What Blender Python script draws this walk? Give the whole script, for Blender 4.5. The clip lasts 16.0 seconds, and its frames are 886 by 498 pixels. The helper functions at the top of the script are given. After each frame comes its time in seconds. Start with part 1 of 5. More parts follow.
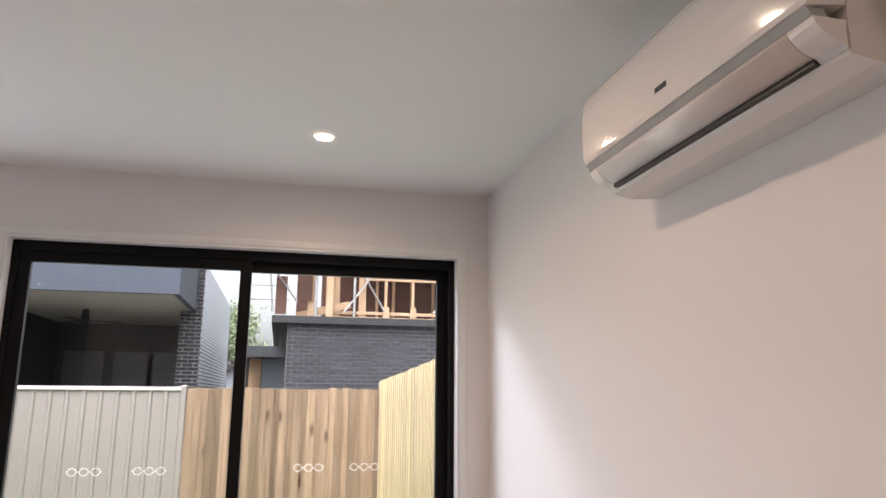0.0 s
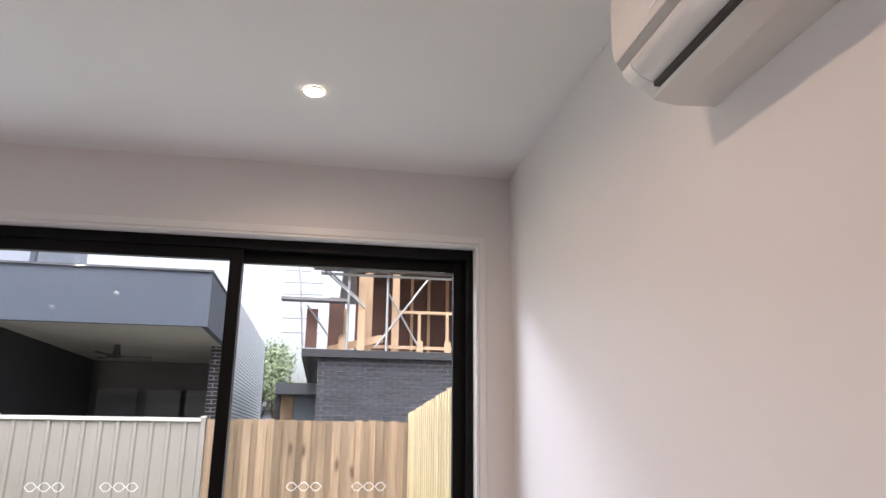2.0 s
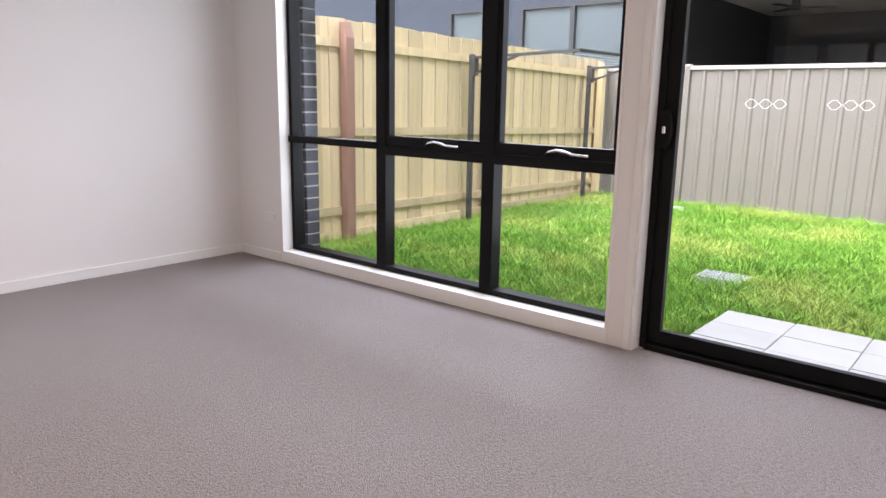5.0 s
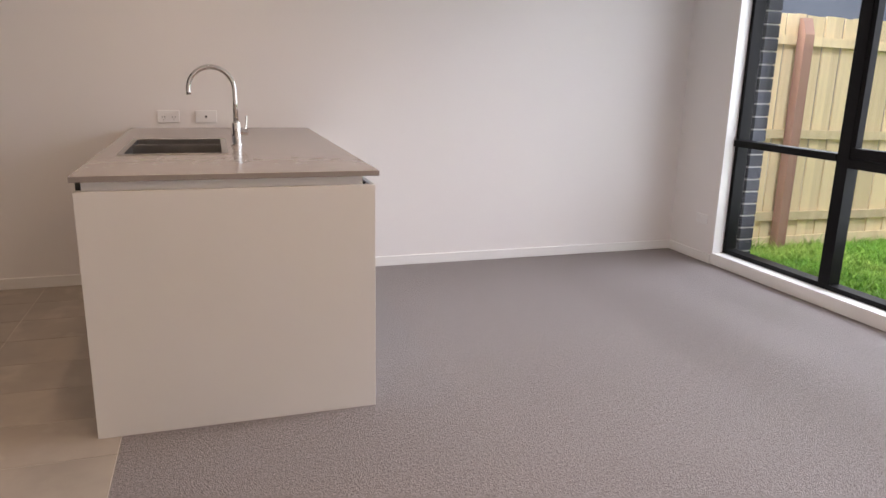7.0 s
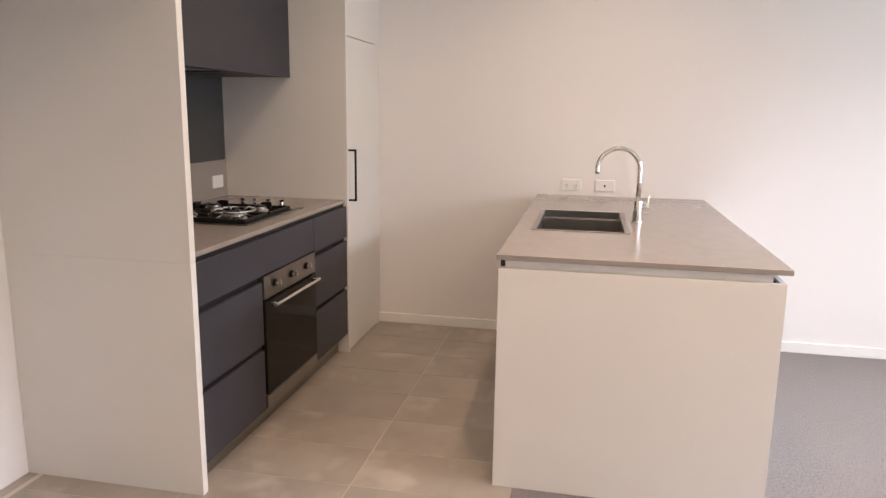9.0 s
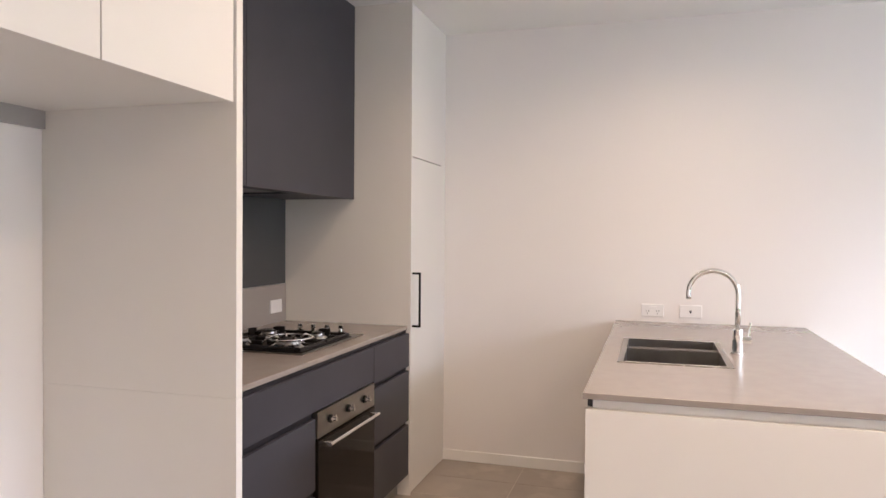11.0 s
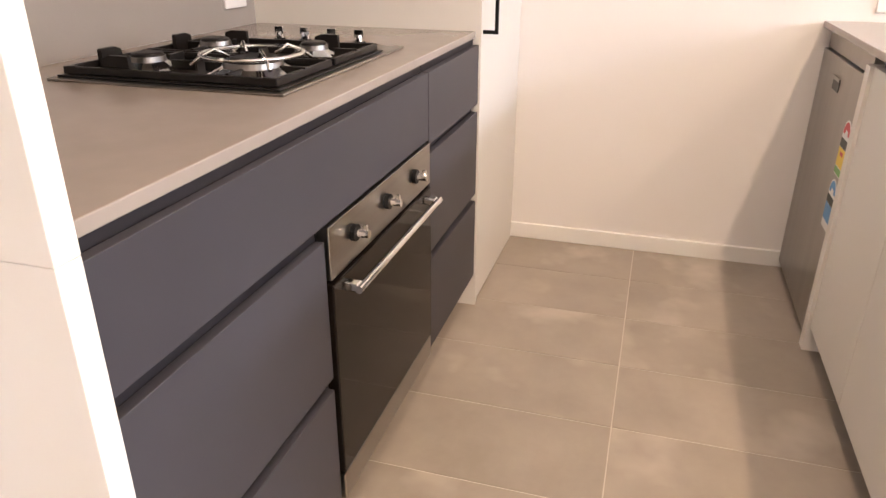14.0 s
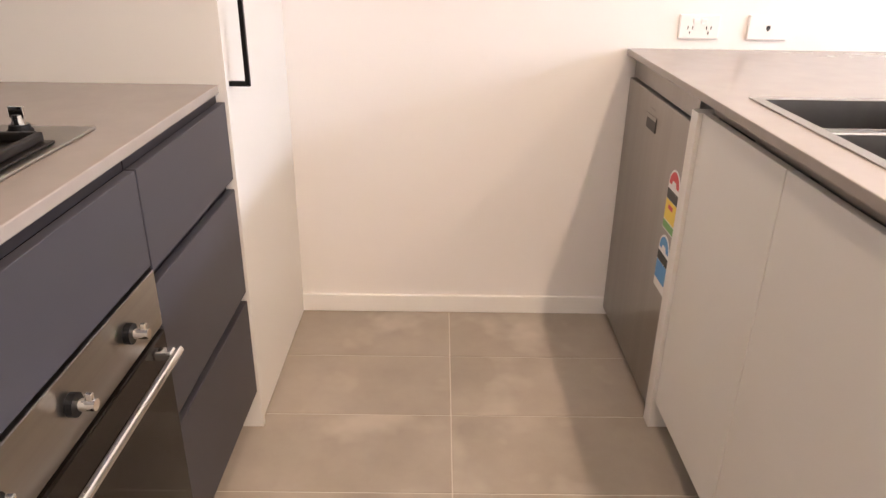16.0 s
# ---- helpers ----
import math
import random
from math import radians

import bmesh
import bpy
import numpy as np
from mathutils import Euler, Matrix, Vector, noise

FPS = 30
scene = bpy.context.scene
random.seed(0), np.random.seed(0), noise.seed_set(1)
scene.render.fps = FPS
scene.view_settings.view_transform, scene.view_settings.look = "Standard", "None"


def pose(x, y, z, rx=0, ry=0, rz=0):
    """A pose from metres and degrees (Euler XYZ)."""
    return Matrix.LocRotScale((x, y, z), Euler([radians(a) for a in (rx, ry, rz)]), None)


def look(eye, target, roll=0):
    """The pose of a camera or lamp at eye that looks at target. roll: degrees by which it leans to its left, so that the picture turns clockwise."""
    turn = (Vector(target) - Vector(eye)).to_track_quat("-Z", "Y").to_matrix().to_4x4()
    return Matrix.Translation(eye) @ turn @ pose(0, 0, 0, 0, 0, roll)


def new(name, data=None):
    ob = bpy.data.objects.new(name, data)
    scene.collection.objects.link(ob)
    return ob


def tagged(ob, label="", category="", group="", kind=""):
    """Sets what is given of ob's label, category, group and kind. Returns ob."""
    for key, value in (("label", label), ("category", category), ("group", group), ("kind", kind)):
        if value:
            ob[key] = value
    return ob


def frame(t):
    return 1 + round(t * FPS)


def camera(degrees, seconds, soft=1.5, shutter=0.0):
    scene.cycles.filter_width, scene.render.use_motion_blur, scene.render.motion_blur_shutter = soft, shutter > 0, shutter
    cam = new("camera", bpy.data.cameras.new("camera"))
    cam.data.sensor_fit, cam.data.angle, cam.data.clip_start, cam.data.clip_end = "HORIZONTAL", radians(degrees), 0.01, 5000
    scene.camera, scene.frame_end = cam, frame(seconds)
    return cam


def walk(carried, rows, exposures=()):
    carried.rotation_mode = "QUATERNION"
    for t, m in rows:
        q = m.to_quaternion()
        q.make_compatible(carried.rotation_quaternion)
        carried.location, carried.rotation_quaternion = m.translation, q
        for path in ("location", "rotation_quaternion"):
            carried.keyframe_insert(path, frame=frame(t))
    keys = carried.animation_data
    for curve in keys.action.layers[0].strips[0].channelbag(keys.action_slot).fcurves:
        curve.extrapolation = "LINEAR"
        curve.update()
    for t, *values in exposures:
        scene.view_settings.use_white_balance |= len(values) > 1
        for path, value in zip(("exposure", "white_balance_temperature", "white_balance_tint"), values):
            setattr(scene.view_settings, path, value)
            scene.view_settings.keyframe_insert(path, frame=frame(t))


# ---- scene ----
cam = camera(64.6, 16.0)

PATH = [
    (0, (-0.094, 0.132, 1.525), (0.343, 2.041, 1.932), 0.4),
    (0.5, (-0.04, 0.3, 1.533), (0.422, 2.175, 2.053), 0.4),
    (1, (0.047, 0.449, 1.501), (0.519, 2.312, 2.051), 0.4),
    (1.5, (0.118, 0.556, 1.432), (0.564, 2.426, 1.984), 0.4),
    (2, (0.146, 0.642, 1.343), (0.464, 2.544, 1.873), 0.6),
    (2.5, (0.077, 0.73, 1.269), (0.162, 2.703, 1.583), 0.7),
    (3, (-0.026, 0.851, 1.215), (-0.219, 2.842, 1.257), 0.8),
    (3.5, (-0.098, 0.945, 1.163), (-0.545, 2.891, 1.058), 0.9),
    (4, (-0.131, 1.015, 1.136), (-0.834, 2.868, 0.868), 1.0),
    (4.5, (-0.144, 1.043, 1.125), (-1.094, 2.768, 0.774), 0.9),
    (4.7, (-0.143, 1.04, 1.126), (-1.225, 2.677, 0.744), 0.9),
    (6.8, (-0.112, 0.684, 1.254), (-1.917, 1.397, 0.769), 1.4),
    (7, (-0.102, 0.648, 1.266), (-1.944, 1.257, 0.782), 1.3),
    (7.5, (-0.074, 0.597, 1.292), (-1.986, 0.929, 0.808), 1.2),
    (8, (-0.053, 0.547, 1.321), (-1.992, 0.587, 0.833), 1.0),
    (8.5, (-0.052, 0.526, 1.362), (-1.984, 0.336, 0.884), 0.7),
    (9, (-0.071, 0.519, 1.437), (-1.993, 0.123, 1.05), 0.8),
    (9.5, (-0.085, 0.508, 1.49), (-2.009, 0.012, 1.263), 0.8),
    (9.7, (-0.087, 0.504, 1.506), (-2.011, -0.02, 1.365), 0.7),
    (11.8, (-0.655, 0.271, 1.292), (-2.569, -0.306, 1.257), 0.4),
    (12, (-0.746, 0.222, 1.256), (-2.655, -0.358, 1.117), 0.4),
    (12.5, (-0.98, 0.061, 1.194), (-2.851, -0.521, 0.791), 0.3),
    (13, (-1.27, -0.078, 1.135), (-3.069, -0.647, 0.472), 0.3),
    (13.5, (-1.555, -0.21, 1.155), (-3.309, -0.76, 0.367), 0.3),
    (14, (-1.795, -0.327, 1.179), (-3.546, -0.849, 0.367), 0.2),
    (14.5, (-1.954, -0.357, 1.189), (-3.739, -0.747, 0.375), 0.3),
    (15, (-2.15, -0.359, 1.192), (-3.967, -0.538, 0.376), 0.5),
    (15.5, (-2.269, -0.36, 1.201), (-4.096, -0.421, 0.39), 0.7),
    (16, (-2.355, -0.371, 1.224), (-4.183, -0.356, 0.413), 0.9),
]
EXPOSURES = [(0.0, 0.85, 6450, 17), (1.0, 0.95, 6450, 17), (1.5, 0.9, 6400, 17), (2.5, 0.78, 6150, 18), (3.0, 0.76, 6150, 16), (4.5, 0.93, 6250, 17), (7.0, 0.84, 6450, 15), (9.0, 1.5, 6400, 14), (12.0, 1.78, 6050, 13), (13.0, 2.12, 6000, 13), (13.5, 2.4, 6200, 13), (14.0, 2.52, 6400, 13), (14.5, 2.68, 6450, 13), (15.0, 2.52, 6350, 13), (16.0, 2.45, 6250, 13)]

walk(cam, [(t, look(*row)) for t, *row in PATH], EXPOSURES)

# ---- light ----
world = bpy.data.worlds.new("overcast_sky")
scene.world = world
world.use_nodes = True
wn = world.node_tree
sky = wn.nodes.new("ShaderNodeTexSky")
sky.sky_type = "NISHITA"
sky.sun_disc = False
sky.sun_elevation = radians(52)
sky.sun_rotation = radians(200)
sky.dust_density = 6.0
sky.air_density = 1.0
pale = wn.nodes.new("ShaderNodeHueSaturation")
pale.inputs["Saturation"].default_value = 0.22
pale.inputs["Value"].default_value = 1.62
wn.links.new(sky.outputs[0], pale.inputs["Color"])
wn.links.new(pale.outputs[0], wn.nodes["Background"].inputs["Color"])
wn.nodes["Background"].inputs["Strength"].default_value = 0.15

sun = new("sun", bpy.data.lights.new("sun", "SUN"))
sun.data.energy = 0.9
sun.data.angle = radians(14)
sun.data.color = (1.0, 0.98, 0.96)
sun.matrix_world = look((0, 0, 20), (-5.2, 1.6, 12.5))


def area_lamp(name, m, sx, sy, watts, color, spread=180, shape="RECTANGLE"):
    lamp = new(name, bpy.data.lights.new(name, "AREA"))
    lamp.data.shape = shape
    lamp.data.size = sx
    if shape == "RECTANGLE":
        lamp.data.size_y = sy
    lamp.data.energy = watts
    lamp.data.color = color
    lamp.data.spread = radians(spread)
    lamp.matrix_world = m
    return lamp


DAY = (0.86, 0.90, 1.0)
WARM = (1.0, 0.69, 0.45)
area_lamp("daylight_window", look((-2.83, 4.26, 1.25), (-2.83, 2.26, 0.85)), 2.3, 1.9, 23, DAY, 175)
area_lamp("skylight_window", look((-2.83, 5.35, 3.02), (-2.83, 3.97, 1.75)), 2.4, 1.0, 6, DAY, 120)
area_lamp("daylight_door", look((-0.3, 4.26, 1.20), (-0.3, 2.26, 1.00)), 2.1, 2.0, 7, DAY, 180)
area_lamp("low_sky", look((-3.2, 7.1, 3.25), (-3.0, 4.2, 2.15)), 3.0, 0.9, 44, DAY, 80)
area_lamp("skylight_door", look((-0.5, 5.35, 3.02), (-0.3, 3.97, 1.75)), 2.2, 0.35, 32, DAY, 120)

# ---- materials ----


def nodes_of(name):
    m = bpy.data.materials.new(name)
    m.use_nodes = True
    return m, m.node_tree, m.node_tree.nodes["Principled BSDF"]


def mix_color(nt, fac, a, b):
    mx = nt.nodes.new("ShaderNodeMix")
    mx.data_type = "RGBA"
    nt.links.new(fac, mx.inputs["Factor"])
    for socket, value in ((mx.inputs[6], a), (mx.inputs[7], b)):
        if hasattr(value, "is_linked"):
            nt.links.new(value, socket)
        else:
            socket.default_value = (*value, 1)
    return mx.outputs[2]


def coords(nt, scale=(1, 1, 1)):
    tc = nt.nodes.new("ShaderNodeTexCoord")
    mp = nt.nodes.new("ShaderNodeMapping")
    mp.inputs["Scale"].default_value = scale
    nt.links.new(tc.outputs["Object"], mp.inputs["Vector"])
    return mp.outputs[0]


def noise_of(nt, vec, scale, detail=4, rough=0.55):
    n = nt.nodes.new("ShaderNodeTexNoise")
    n.inputs["Scale"].default_value = scale
    n.inputs["Detail"].default_value = detail
    n.inputs["Roughness"].default_value = rough
    nt.links.new(vec, n.inputs["Vector"])
    return n.outputs["Fac"]


def ramp(nt, fac, lo, hi):
    r = nt.nodes.new("ShaderNodeMapRange")
    r.inputs["From Min"].default_value, r.inputs["From Max"].default_value = lo, hi
    nt.links.new(fac, r.inputs["Value"])
    return r.outputs[0]


def bump_of(nt, bsdf, height, strength, distance):
    b = nt.nodes.new("ShaderNodeBump")
    b.inputs["Strength"].default_value = strength
    b.inputs["Distance"].default_value = distance
    nt.links.new(height, b.inputs["Height"])
    nt.links.new(b.outputs[0], bsdf.inputs["Normal"])


def surface(name, a, b, rough=0.5, metal=0.0, big=1.2, fine=60, bump=0.1, depth=0.001, stretch=(1, 1, 1), vary=0.0, spec=0.5):
    """A two-scale surface: broad blotches and fine grain between two colours, with fine relief; vary: tone from piece to piece."""
    m, nt, bs = nodes_of(name)
    vec = coords(nt, stretch)
    broad = ramp(nt, noise_of(nt, vec, big, 3), 0.3, 0.7)
    grain = noise_of(nt, vec, fine, 5, 0.65)
    both = nt.nodes.new("ShaderNodeMath")
    both.operation = "MULTIPLY_ADD"
    nt.links.new(broad, both.inputs[0])
    both.inputs[1].default_value = 0.6
    half = nt.nodes.new("ShaderNodeMath")
    half.operation = "MULTIPLY"
    nt.links.new(grain, half.inputs[0])
    half.inputs[1].default_value = 0.4
    nt.links.new(half.outputs[0], both.inputs[2])
    col = mix_color(nt, both.outputs[0], a, b)
    if vary:
        info = nt.nodes.new("ShaderNodeObjectInfo")
        hs = nt.nodes.new("ShaderNodeHueSaturation")
        nt.links.new(col, hs.inputs["Color"])
        r = nt.nodes.new("ShaderNodeMapRange")
        nt.links.new(info.outputs["Random"], r.inputs["Value"])
        r.inputs["To Min"].default_value, r.inputs["To Max"].default_value = 1 - vary, 1 + vary
        nt.links.new(r.outputs[0], hs.inputs["Value"])
        col = hs.outputs[0]
    nt.links.new(col, bs.inputs["Base Color"])
    bs.inputs["Roughness"].default_value = rough
    bs.inputs["Metallic"].default_value = metal
    bs.inputs["Specular IOR Level"].default_value = spec
    if bump:
        bump_of(nt, bs, grain, bump, depth)
    return m


def glass_pane(name, tint):
    m = bpy.data.materials.new(name)
    m.use_nodes = True
    nt = m.node_tree
    nt.nodes.clear()
    out = nt.nodes.new("ShaderNodeOutputMaterial")
    clear = nt.nodes.new("ShaderNodeBsdfTransparent")
    clear.inputs[0].default_value = (*tint, 1)
    gloss = nt.nodes.new("ShaderNodeBsdfGlossy")
    gloss.inputs["Roughness"].default_value = 0.0
    lw = nt.nodes.new("ShaderNodeLayerWeight")
    steep = nt.nodes.new("ShaderNodeMath")
    steep.operation = "POWER"
    nt.links.new(lw.outputs["Facing"], steep.inputs[0])
    lw.inputs["Blend"].default_value = 0.5
    steep.inputs[1].default_value = 5.0
    fr = nt.nodes.new("ShaderNodeMath")
    fr.operation = "MULTIPLY_ADD"
    nt.links.new(steep.outputs[0], fr.inputs[0])
    fr.inputs[1].default_value, fr.inputs[2].default_value = 0.7, 0.020
    mx = nt.nodes.new("ShaderNodeMixShader")
    nt.links.new(fr.outputs[0], mx.inputs[0])
    nt.links.new(clear.outputs[0], mx.inputs[1])
    nt.links.new(gloss.outputs[0], mx.inputs[2])
    nt.links.new(mx.outputs[0], out.inputs[0])
    return m


def glow(name, color, strength):
    m, nt, bs = nodes_of(name)
    bs.inputs["Base Color"].default_value = (*color, 1)
    bs.inputs["Emission Color"].default_value = (*color, 1)
    bs.inputs["Emission Strength"].default_value = strength
    return m


PAINT = surface("wall_paint", (0.775, 0.75, 0.735), (0.805, 0.78, 0.765), 0.6, big=0.6, fine=220, bump=0.06, depth=0.0006)
CEILING = surface("ceiling_paint", (0.80, 0.795, 0.78), (0.83, 0.825, 0.81), 0.75, big=0.5, fine=200, bump=0.05, depth=0.0006)
TRIM = surface("trim_gloss_paint", (0.80, 0.79, 0.77), (0.84, 0.83, 0.81), 0.3, big=3, fine=90, bump=0.04, depth=0.0005)
CABINET = surface("white_cabinet_board", (0.69, 0.67, 0.635), (0.725, 0.705, 0.668), 0.42, big=2, fine=300, bump=0.05, depth=0.0003)
DARKCAB = surface("charcoal_cabinet_board", (0.036, 0.035, 0.043), (0.048, 0.047, 0.057), 0.46, big=3, fine=350, bump=0.08, depth=0.0003, spec=0.35)
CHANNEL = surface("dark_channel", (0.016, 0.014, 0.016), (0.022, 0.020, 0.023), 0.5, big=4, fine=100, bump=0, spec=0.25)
STONE = surface("taupe_stone", (0.265, 0.232, 0.208), (0.30, 0.263, 0.238), 0.2, big=14, fine=420, bump=0.02, depth=0.0002)
SPLASH_TILE = surface("taupe_splashback", (0.27, 0.245, 0.225), (0.31, 0.28, 0.26), 0.35, big=3, fine=120, bump=0.03, depth=0.0004)
SPLASH_DARK = surface("smoked_splashback_glass", (0.055, 0.058, 0.06), (0.062, 0.066, 0.068), 0.08, big=3, fine=120, bump=0)
STEEL = surface("brushed_steel", (0.30, 0.285, 0.262), (0.37, 0.352, 0.325), 0.28, 1.0, big=4, fine=90, bump=0.08, depth=0.0004, stretch=(0.05, 1, 12))
SINK_STEEL = surface("sink_steel", (0.30, 0.29, 0.28), (0.42, 0.41, 0.40), 0.3, 1.0, big=8, fine=140, bump=0.05, depth=0.0003)
DISH_STEEL = surface("dishwasher_steel", (0.29, 0.275, 0.255), (0.345, 0.33, 0.31), 0.3, 1.0, big=3, fine=90, bump=0.06, depth=0.0003, stretch=(12, 1, 0.06))
CHROME = surface("chrome", (0.80, 0.79, 0.77), (0.86, 0.85, 0.83), 0.07, 1.0, big=5, fine=60, bump=0)
BLACK_METAL = surface("black_powder_coat", (0.004, 0.004, 0.0043), (0.007, 0.007, 0.0073), 0.5, big=5, fine=400, bump=0.06, depth=0.0003, spec=0.15)
BLACK_IRON = surface("black_enamel", (0.008, 0.007, 0.007), (0.014, 0.013, 0.013), 0.36, big=12, fine=200, bump=0.1, depth=0.0005, spec=0.25)
OVEN_GLASS = surface("oven_black_glass", (0.007, 0.005, 0.004), (0.010, 0.008, 0.007), 0.07, big=4, fine=60, bump=0, spec=0.14)
PLASTIC = surface("white_plastic", (0.78, 0.77, 0.76), (0.82, 0.81, 0.80), 0.28, big=6, fine=200, bump=0)
AC_WHITE = surface("glossy_white_plastic", (0.74, 0.71, 0.68), (0.77, 0.74, 0.71), 0.09, big=3, fine=100, bump=0)
GREY_PLASTIC = surface("grey_plastic", (0.30, 0.29, 0.28), (0.36, 0.35, 0.34), 0.4, big=6, fine=200, bump=0)
DARK_PLASTIC = surface("black_plastic", (0.012, 0.012, 0.012), (0.02, 0.02, 0.02), 0.45, big=6, fine=200, bump=0)
GLASS = glass_pane("clear_glass", (0.97, 0.985, 0.98))
DECAL = surface("white_etched_vinyl", (0.70, 0.70, 0.70), (0.76, 0.76, 0.76), 0.6, big=20, fine=200, bump=0)
nt = DECAL.node_tree
through_light, both_ways = nt.nodes.new("ShaderNodeBsdfTranslucent"), nt.nodes.new("ShaderNodeMixShader")
through_light.inputs[0].default_value = (0.95, 0.95, 0.95, 1)
both_ways.inputs[0].default_value = 0.3
nt.links.new(nt.nodes["Principled BSDF"].outputs[0], both_ways.inputs[1])
nt.links.new(through_light.outputs[0], both_ways.inputs[2])
nt.links.new(both_ways.outputs[0], nt.nodes["Material Output"].inputs[0])
LAMP_GLOW = glow("downlight_diffuser", (1.0, 0.82, 0.62), 80.0)
COLORBOND = surface("grey_steel_sheet", (0.265, 0.238, 0.225), (0.29, 0.262, 0.248), 0.42, big=1.5, fine=90, bump=0.03, depth=0.0005)
COLORBOND_RAIL = surface("pale_steel_rail", (0.50, 0.48, 0.46), (0.55, 0.53, 0.51), 0.4, big=2, fine=90, bump=0.02)
PINE = surface("fresh_treated_pine", (0.58, 0.46, 0.28), (0.82, 0.685, 0.45), 0.75, big=1.5, fine=26, bump=0.25, depth=0.002, stretch=(8, 8, 0.7), vary=0.17)
REDPOST = surface("reddish_hardwood_post", (0.24, 0.125, 0.095), (0.42, 0.245, 0.19), 0.75, big=2, fine=20, bump=0.3, depth=0.002, stretch=(9, 9, 0.7))
STEELPOST = surface("grey_painted_steel", (0.05, 0.05, 0.053), (0.075, 0.075, 0.078), 0.45, big=4, fine=90, bump=0.03)
PAVER = surface("pale_concrete_paver", (0.50, 0.50, 0.50), (0.60, 0.60, 0.60), 0.8, big=3, fine=160, bump=0.15, depth=0.001, vary=0.04)
EARTH = surface("grey_brown_earth", (0.14, 0.13, 0.115), (0.22, 0.205, 0.18), 0.95, big=0.3, fine=30, bump=0.3, depth=0.01)
DARKGALV = surface("weathered_scaffold_plank", (0.12, 0.12, 0.125), (0.19, 0.19, 0.195), 0.6, big=3, fine=40, bump=0.1)
SOIL = surface("soil_and_thatch", (0.10, 0.16, 0.025), (0.19, 0.26, 0.06), 0.95, big=2, fine=60, bump=0.5, depth=0.01)
GALV = surface("galvanised_steel", (0.55, 0.58, 0.62), (0.70, 0.73, 0.77), 0.45, 0.35, big=8, fine=90, bump=0.05)
BRICK_DARK = surface("charcoal_brick", (0.017, 0.019, 0.028), (0.044, 0.046, 0.060), 0.7, big=9, fine=90, bump=0.4, depth=0.003, vary=0.35)
# charcoal bricks seen at a grazing angle: the sky's glare is put into the colour
BRICK_SKY_GLARE = surface("sky_glare_on_brick", (0.68, 0.74, 0.84), (0.80, 0.86, 0.94), 0.35, big=4, fine=60, bump=0.2, depth=0.002)
MORTAR = surface("pale_mortar", (0.44, 0.425, 0.41), (0.52, 0.505, 0.49), 0.9, big=6, fine=120, bump=0.3, depth=0.002)
GROUT = surface("pale_tile_grout", (0.56, 0.51, 0.45), (0.64, 0.59, 0.53), 0.9, big=4, fine=160, bump=0.2, depth=0.001)
MORTAR_MID = surface("grey_mortar", (0.24, 0.235, 0.23), (0.33, 0.325, 0.32), 0.9, big=6, fine=120, bump=0.3, depth=0.002)
MORTAR_DARK = surface("dark_mortar", (0.07, 0.075, 0.09), (0.10, 0.105, 0.12), 0.9, big=6, fine=120, bump=0.2, depth=0.002)
RENDER_DARK = surface("dark_grey_cladding", (0.044, 0.057, 0.084), (0.058, 0.074, 0.106), 0.55, big=0.5, fine=60, bump=0.05)
RENDER_LIGHT = surface("pale_grey_render", (0.30, 0.325, 0.385), (0.36, 0.385, 0.45), 0.7, big=0.5, fine=90, bump=0.1)
SOFFIT = surface("pale_soffit_board", (0.40, 0.40, 0.36), (0.46, 0.46, 0.42), 0.7, big=0.6, fine=60, bump=0.03)
# near-black: holds the shade deep under terrace and porch; also the dark gutter
DEEP_SHADE_AND_GUTTER = surface("deep_shade_and_dark_gutter", (0.020, 0.021, 0.024), (0.034, 0.035, 0.039), 0.6, big=0.5, fine=40, bump=0.03)
BLIND = surface("pale_roller_blind", (0.105, 0.13, 0.155), (0.155, 0.185, 0.22), 0.5, big=1, fine=60, bump=0.05, stretch=(0.3, 1, 10))
WINDOWDARK = surface("grey_window_frame", (0.05, 0.055, 0.065), (0.07, 0.075, 0.085), 0.4, big=4, fine=90, bump=0)
TIMBER = surface("framing_pine", (0.50, 0.33, 0.20), (0.66, 0.46, 0.30), 0.7, big=3, fine=30, bump=0.1, depth=0.001, stretch=(6, 6, 1), vary=0.08)
REDBOARD = surface("red_brown_board", (0.085, 0.04, 0.03), (0.14, 0.064, 0.046), 0.7, big=1, fine=30, bump=0.1)
REDBEAM = surface("red_primed_beam", (0.42, 0.10, 0.06), (0.5, 0.14, 0.09), 0.6, big=2, fine=30, bump=0.05)
SCAFFOLD = surface("scaffold_tube", (0.36, 0.37, 0.38), (0.50, 0.51, 0.52), 0.4, 0.8, big=5, fine=60, bump=0.05)
LEAF = surface("leaf_green", (0.20, 0.27, 0.14), (0.36, 0.42, 0.27), 0.6, big=1.2, fine=20, bump=0)
BARK = surface("bark", (0.12, 0.09, 0.07), (0.2, 0.16, 0.13), 0.9, big=4, fine=30, bump=0.5, depth=0.01)
RED = surface("red_print", (0.55, 0.03, 0.04), (0.6, 0.05, 0.06), 0.4, big=8, fine=60, bump=0)
YELLOW = surface("yellow_print", (0.75, 0.55, 0.03), (0.8, 0.6, 0.05), 0.4, big=8, fine=60, bump=0)
BLUE = surface("blue_print", (0.05, 0.25, 0.55), (0.08, 0.3, 0.6), 0.4, big=8, fine=60, bump=0)
GREEN = surface("green_print", (0.12, 0.35, 0.08), (0.15, 0.4, 0.1), 0.4, big=8, fine=60, bump=0)
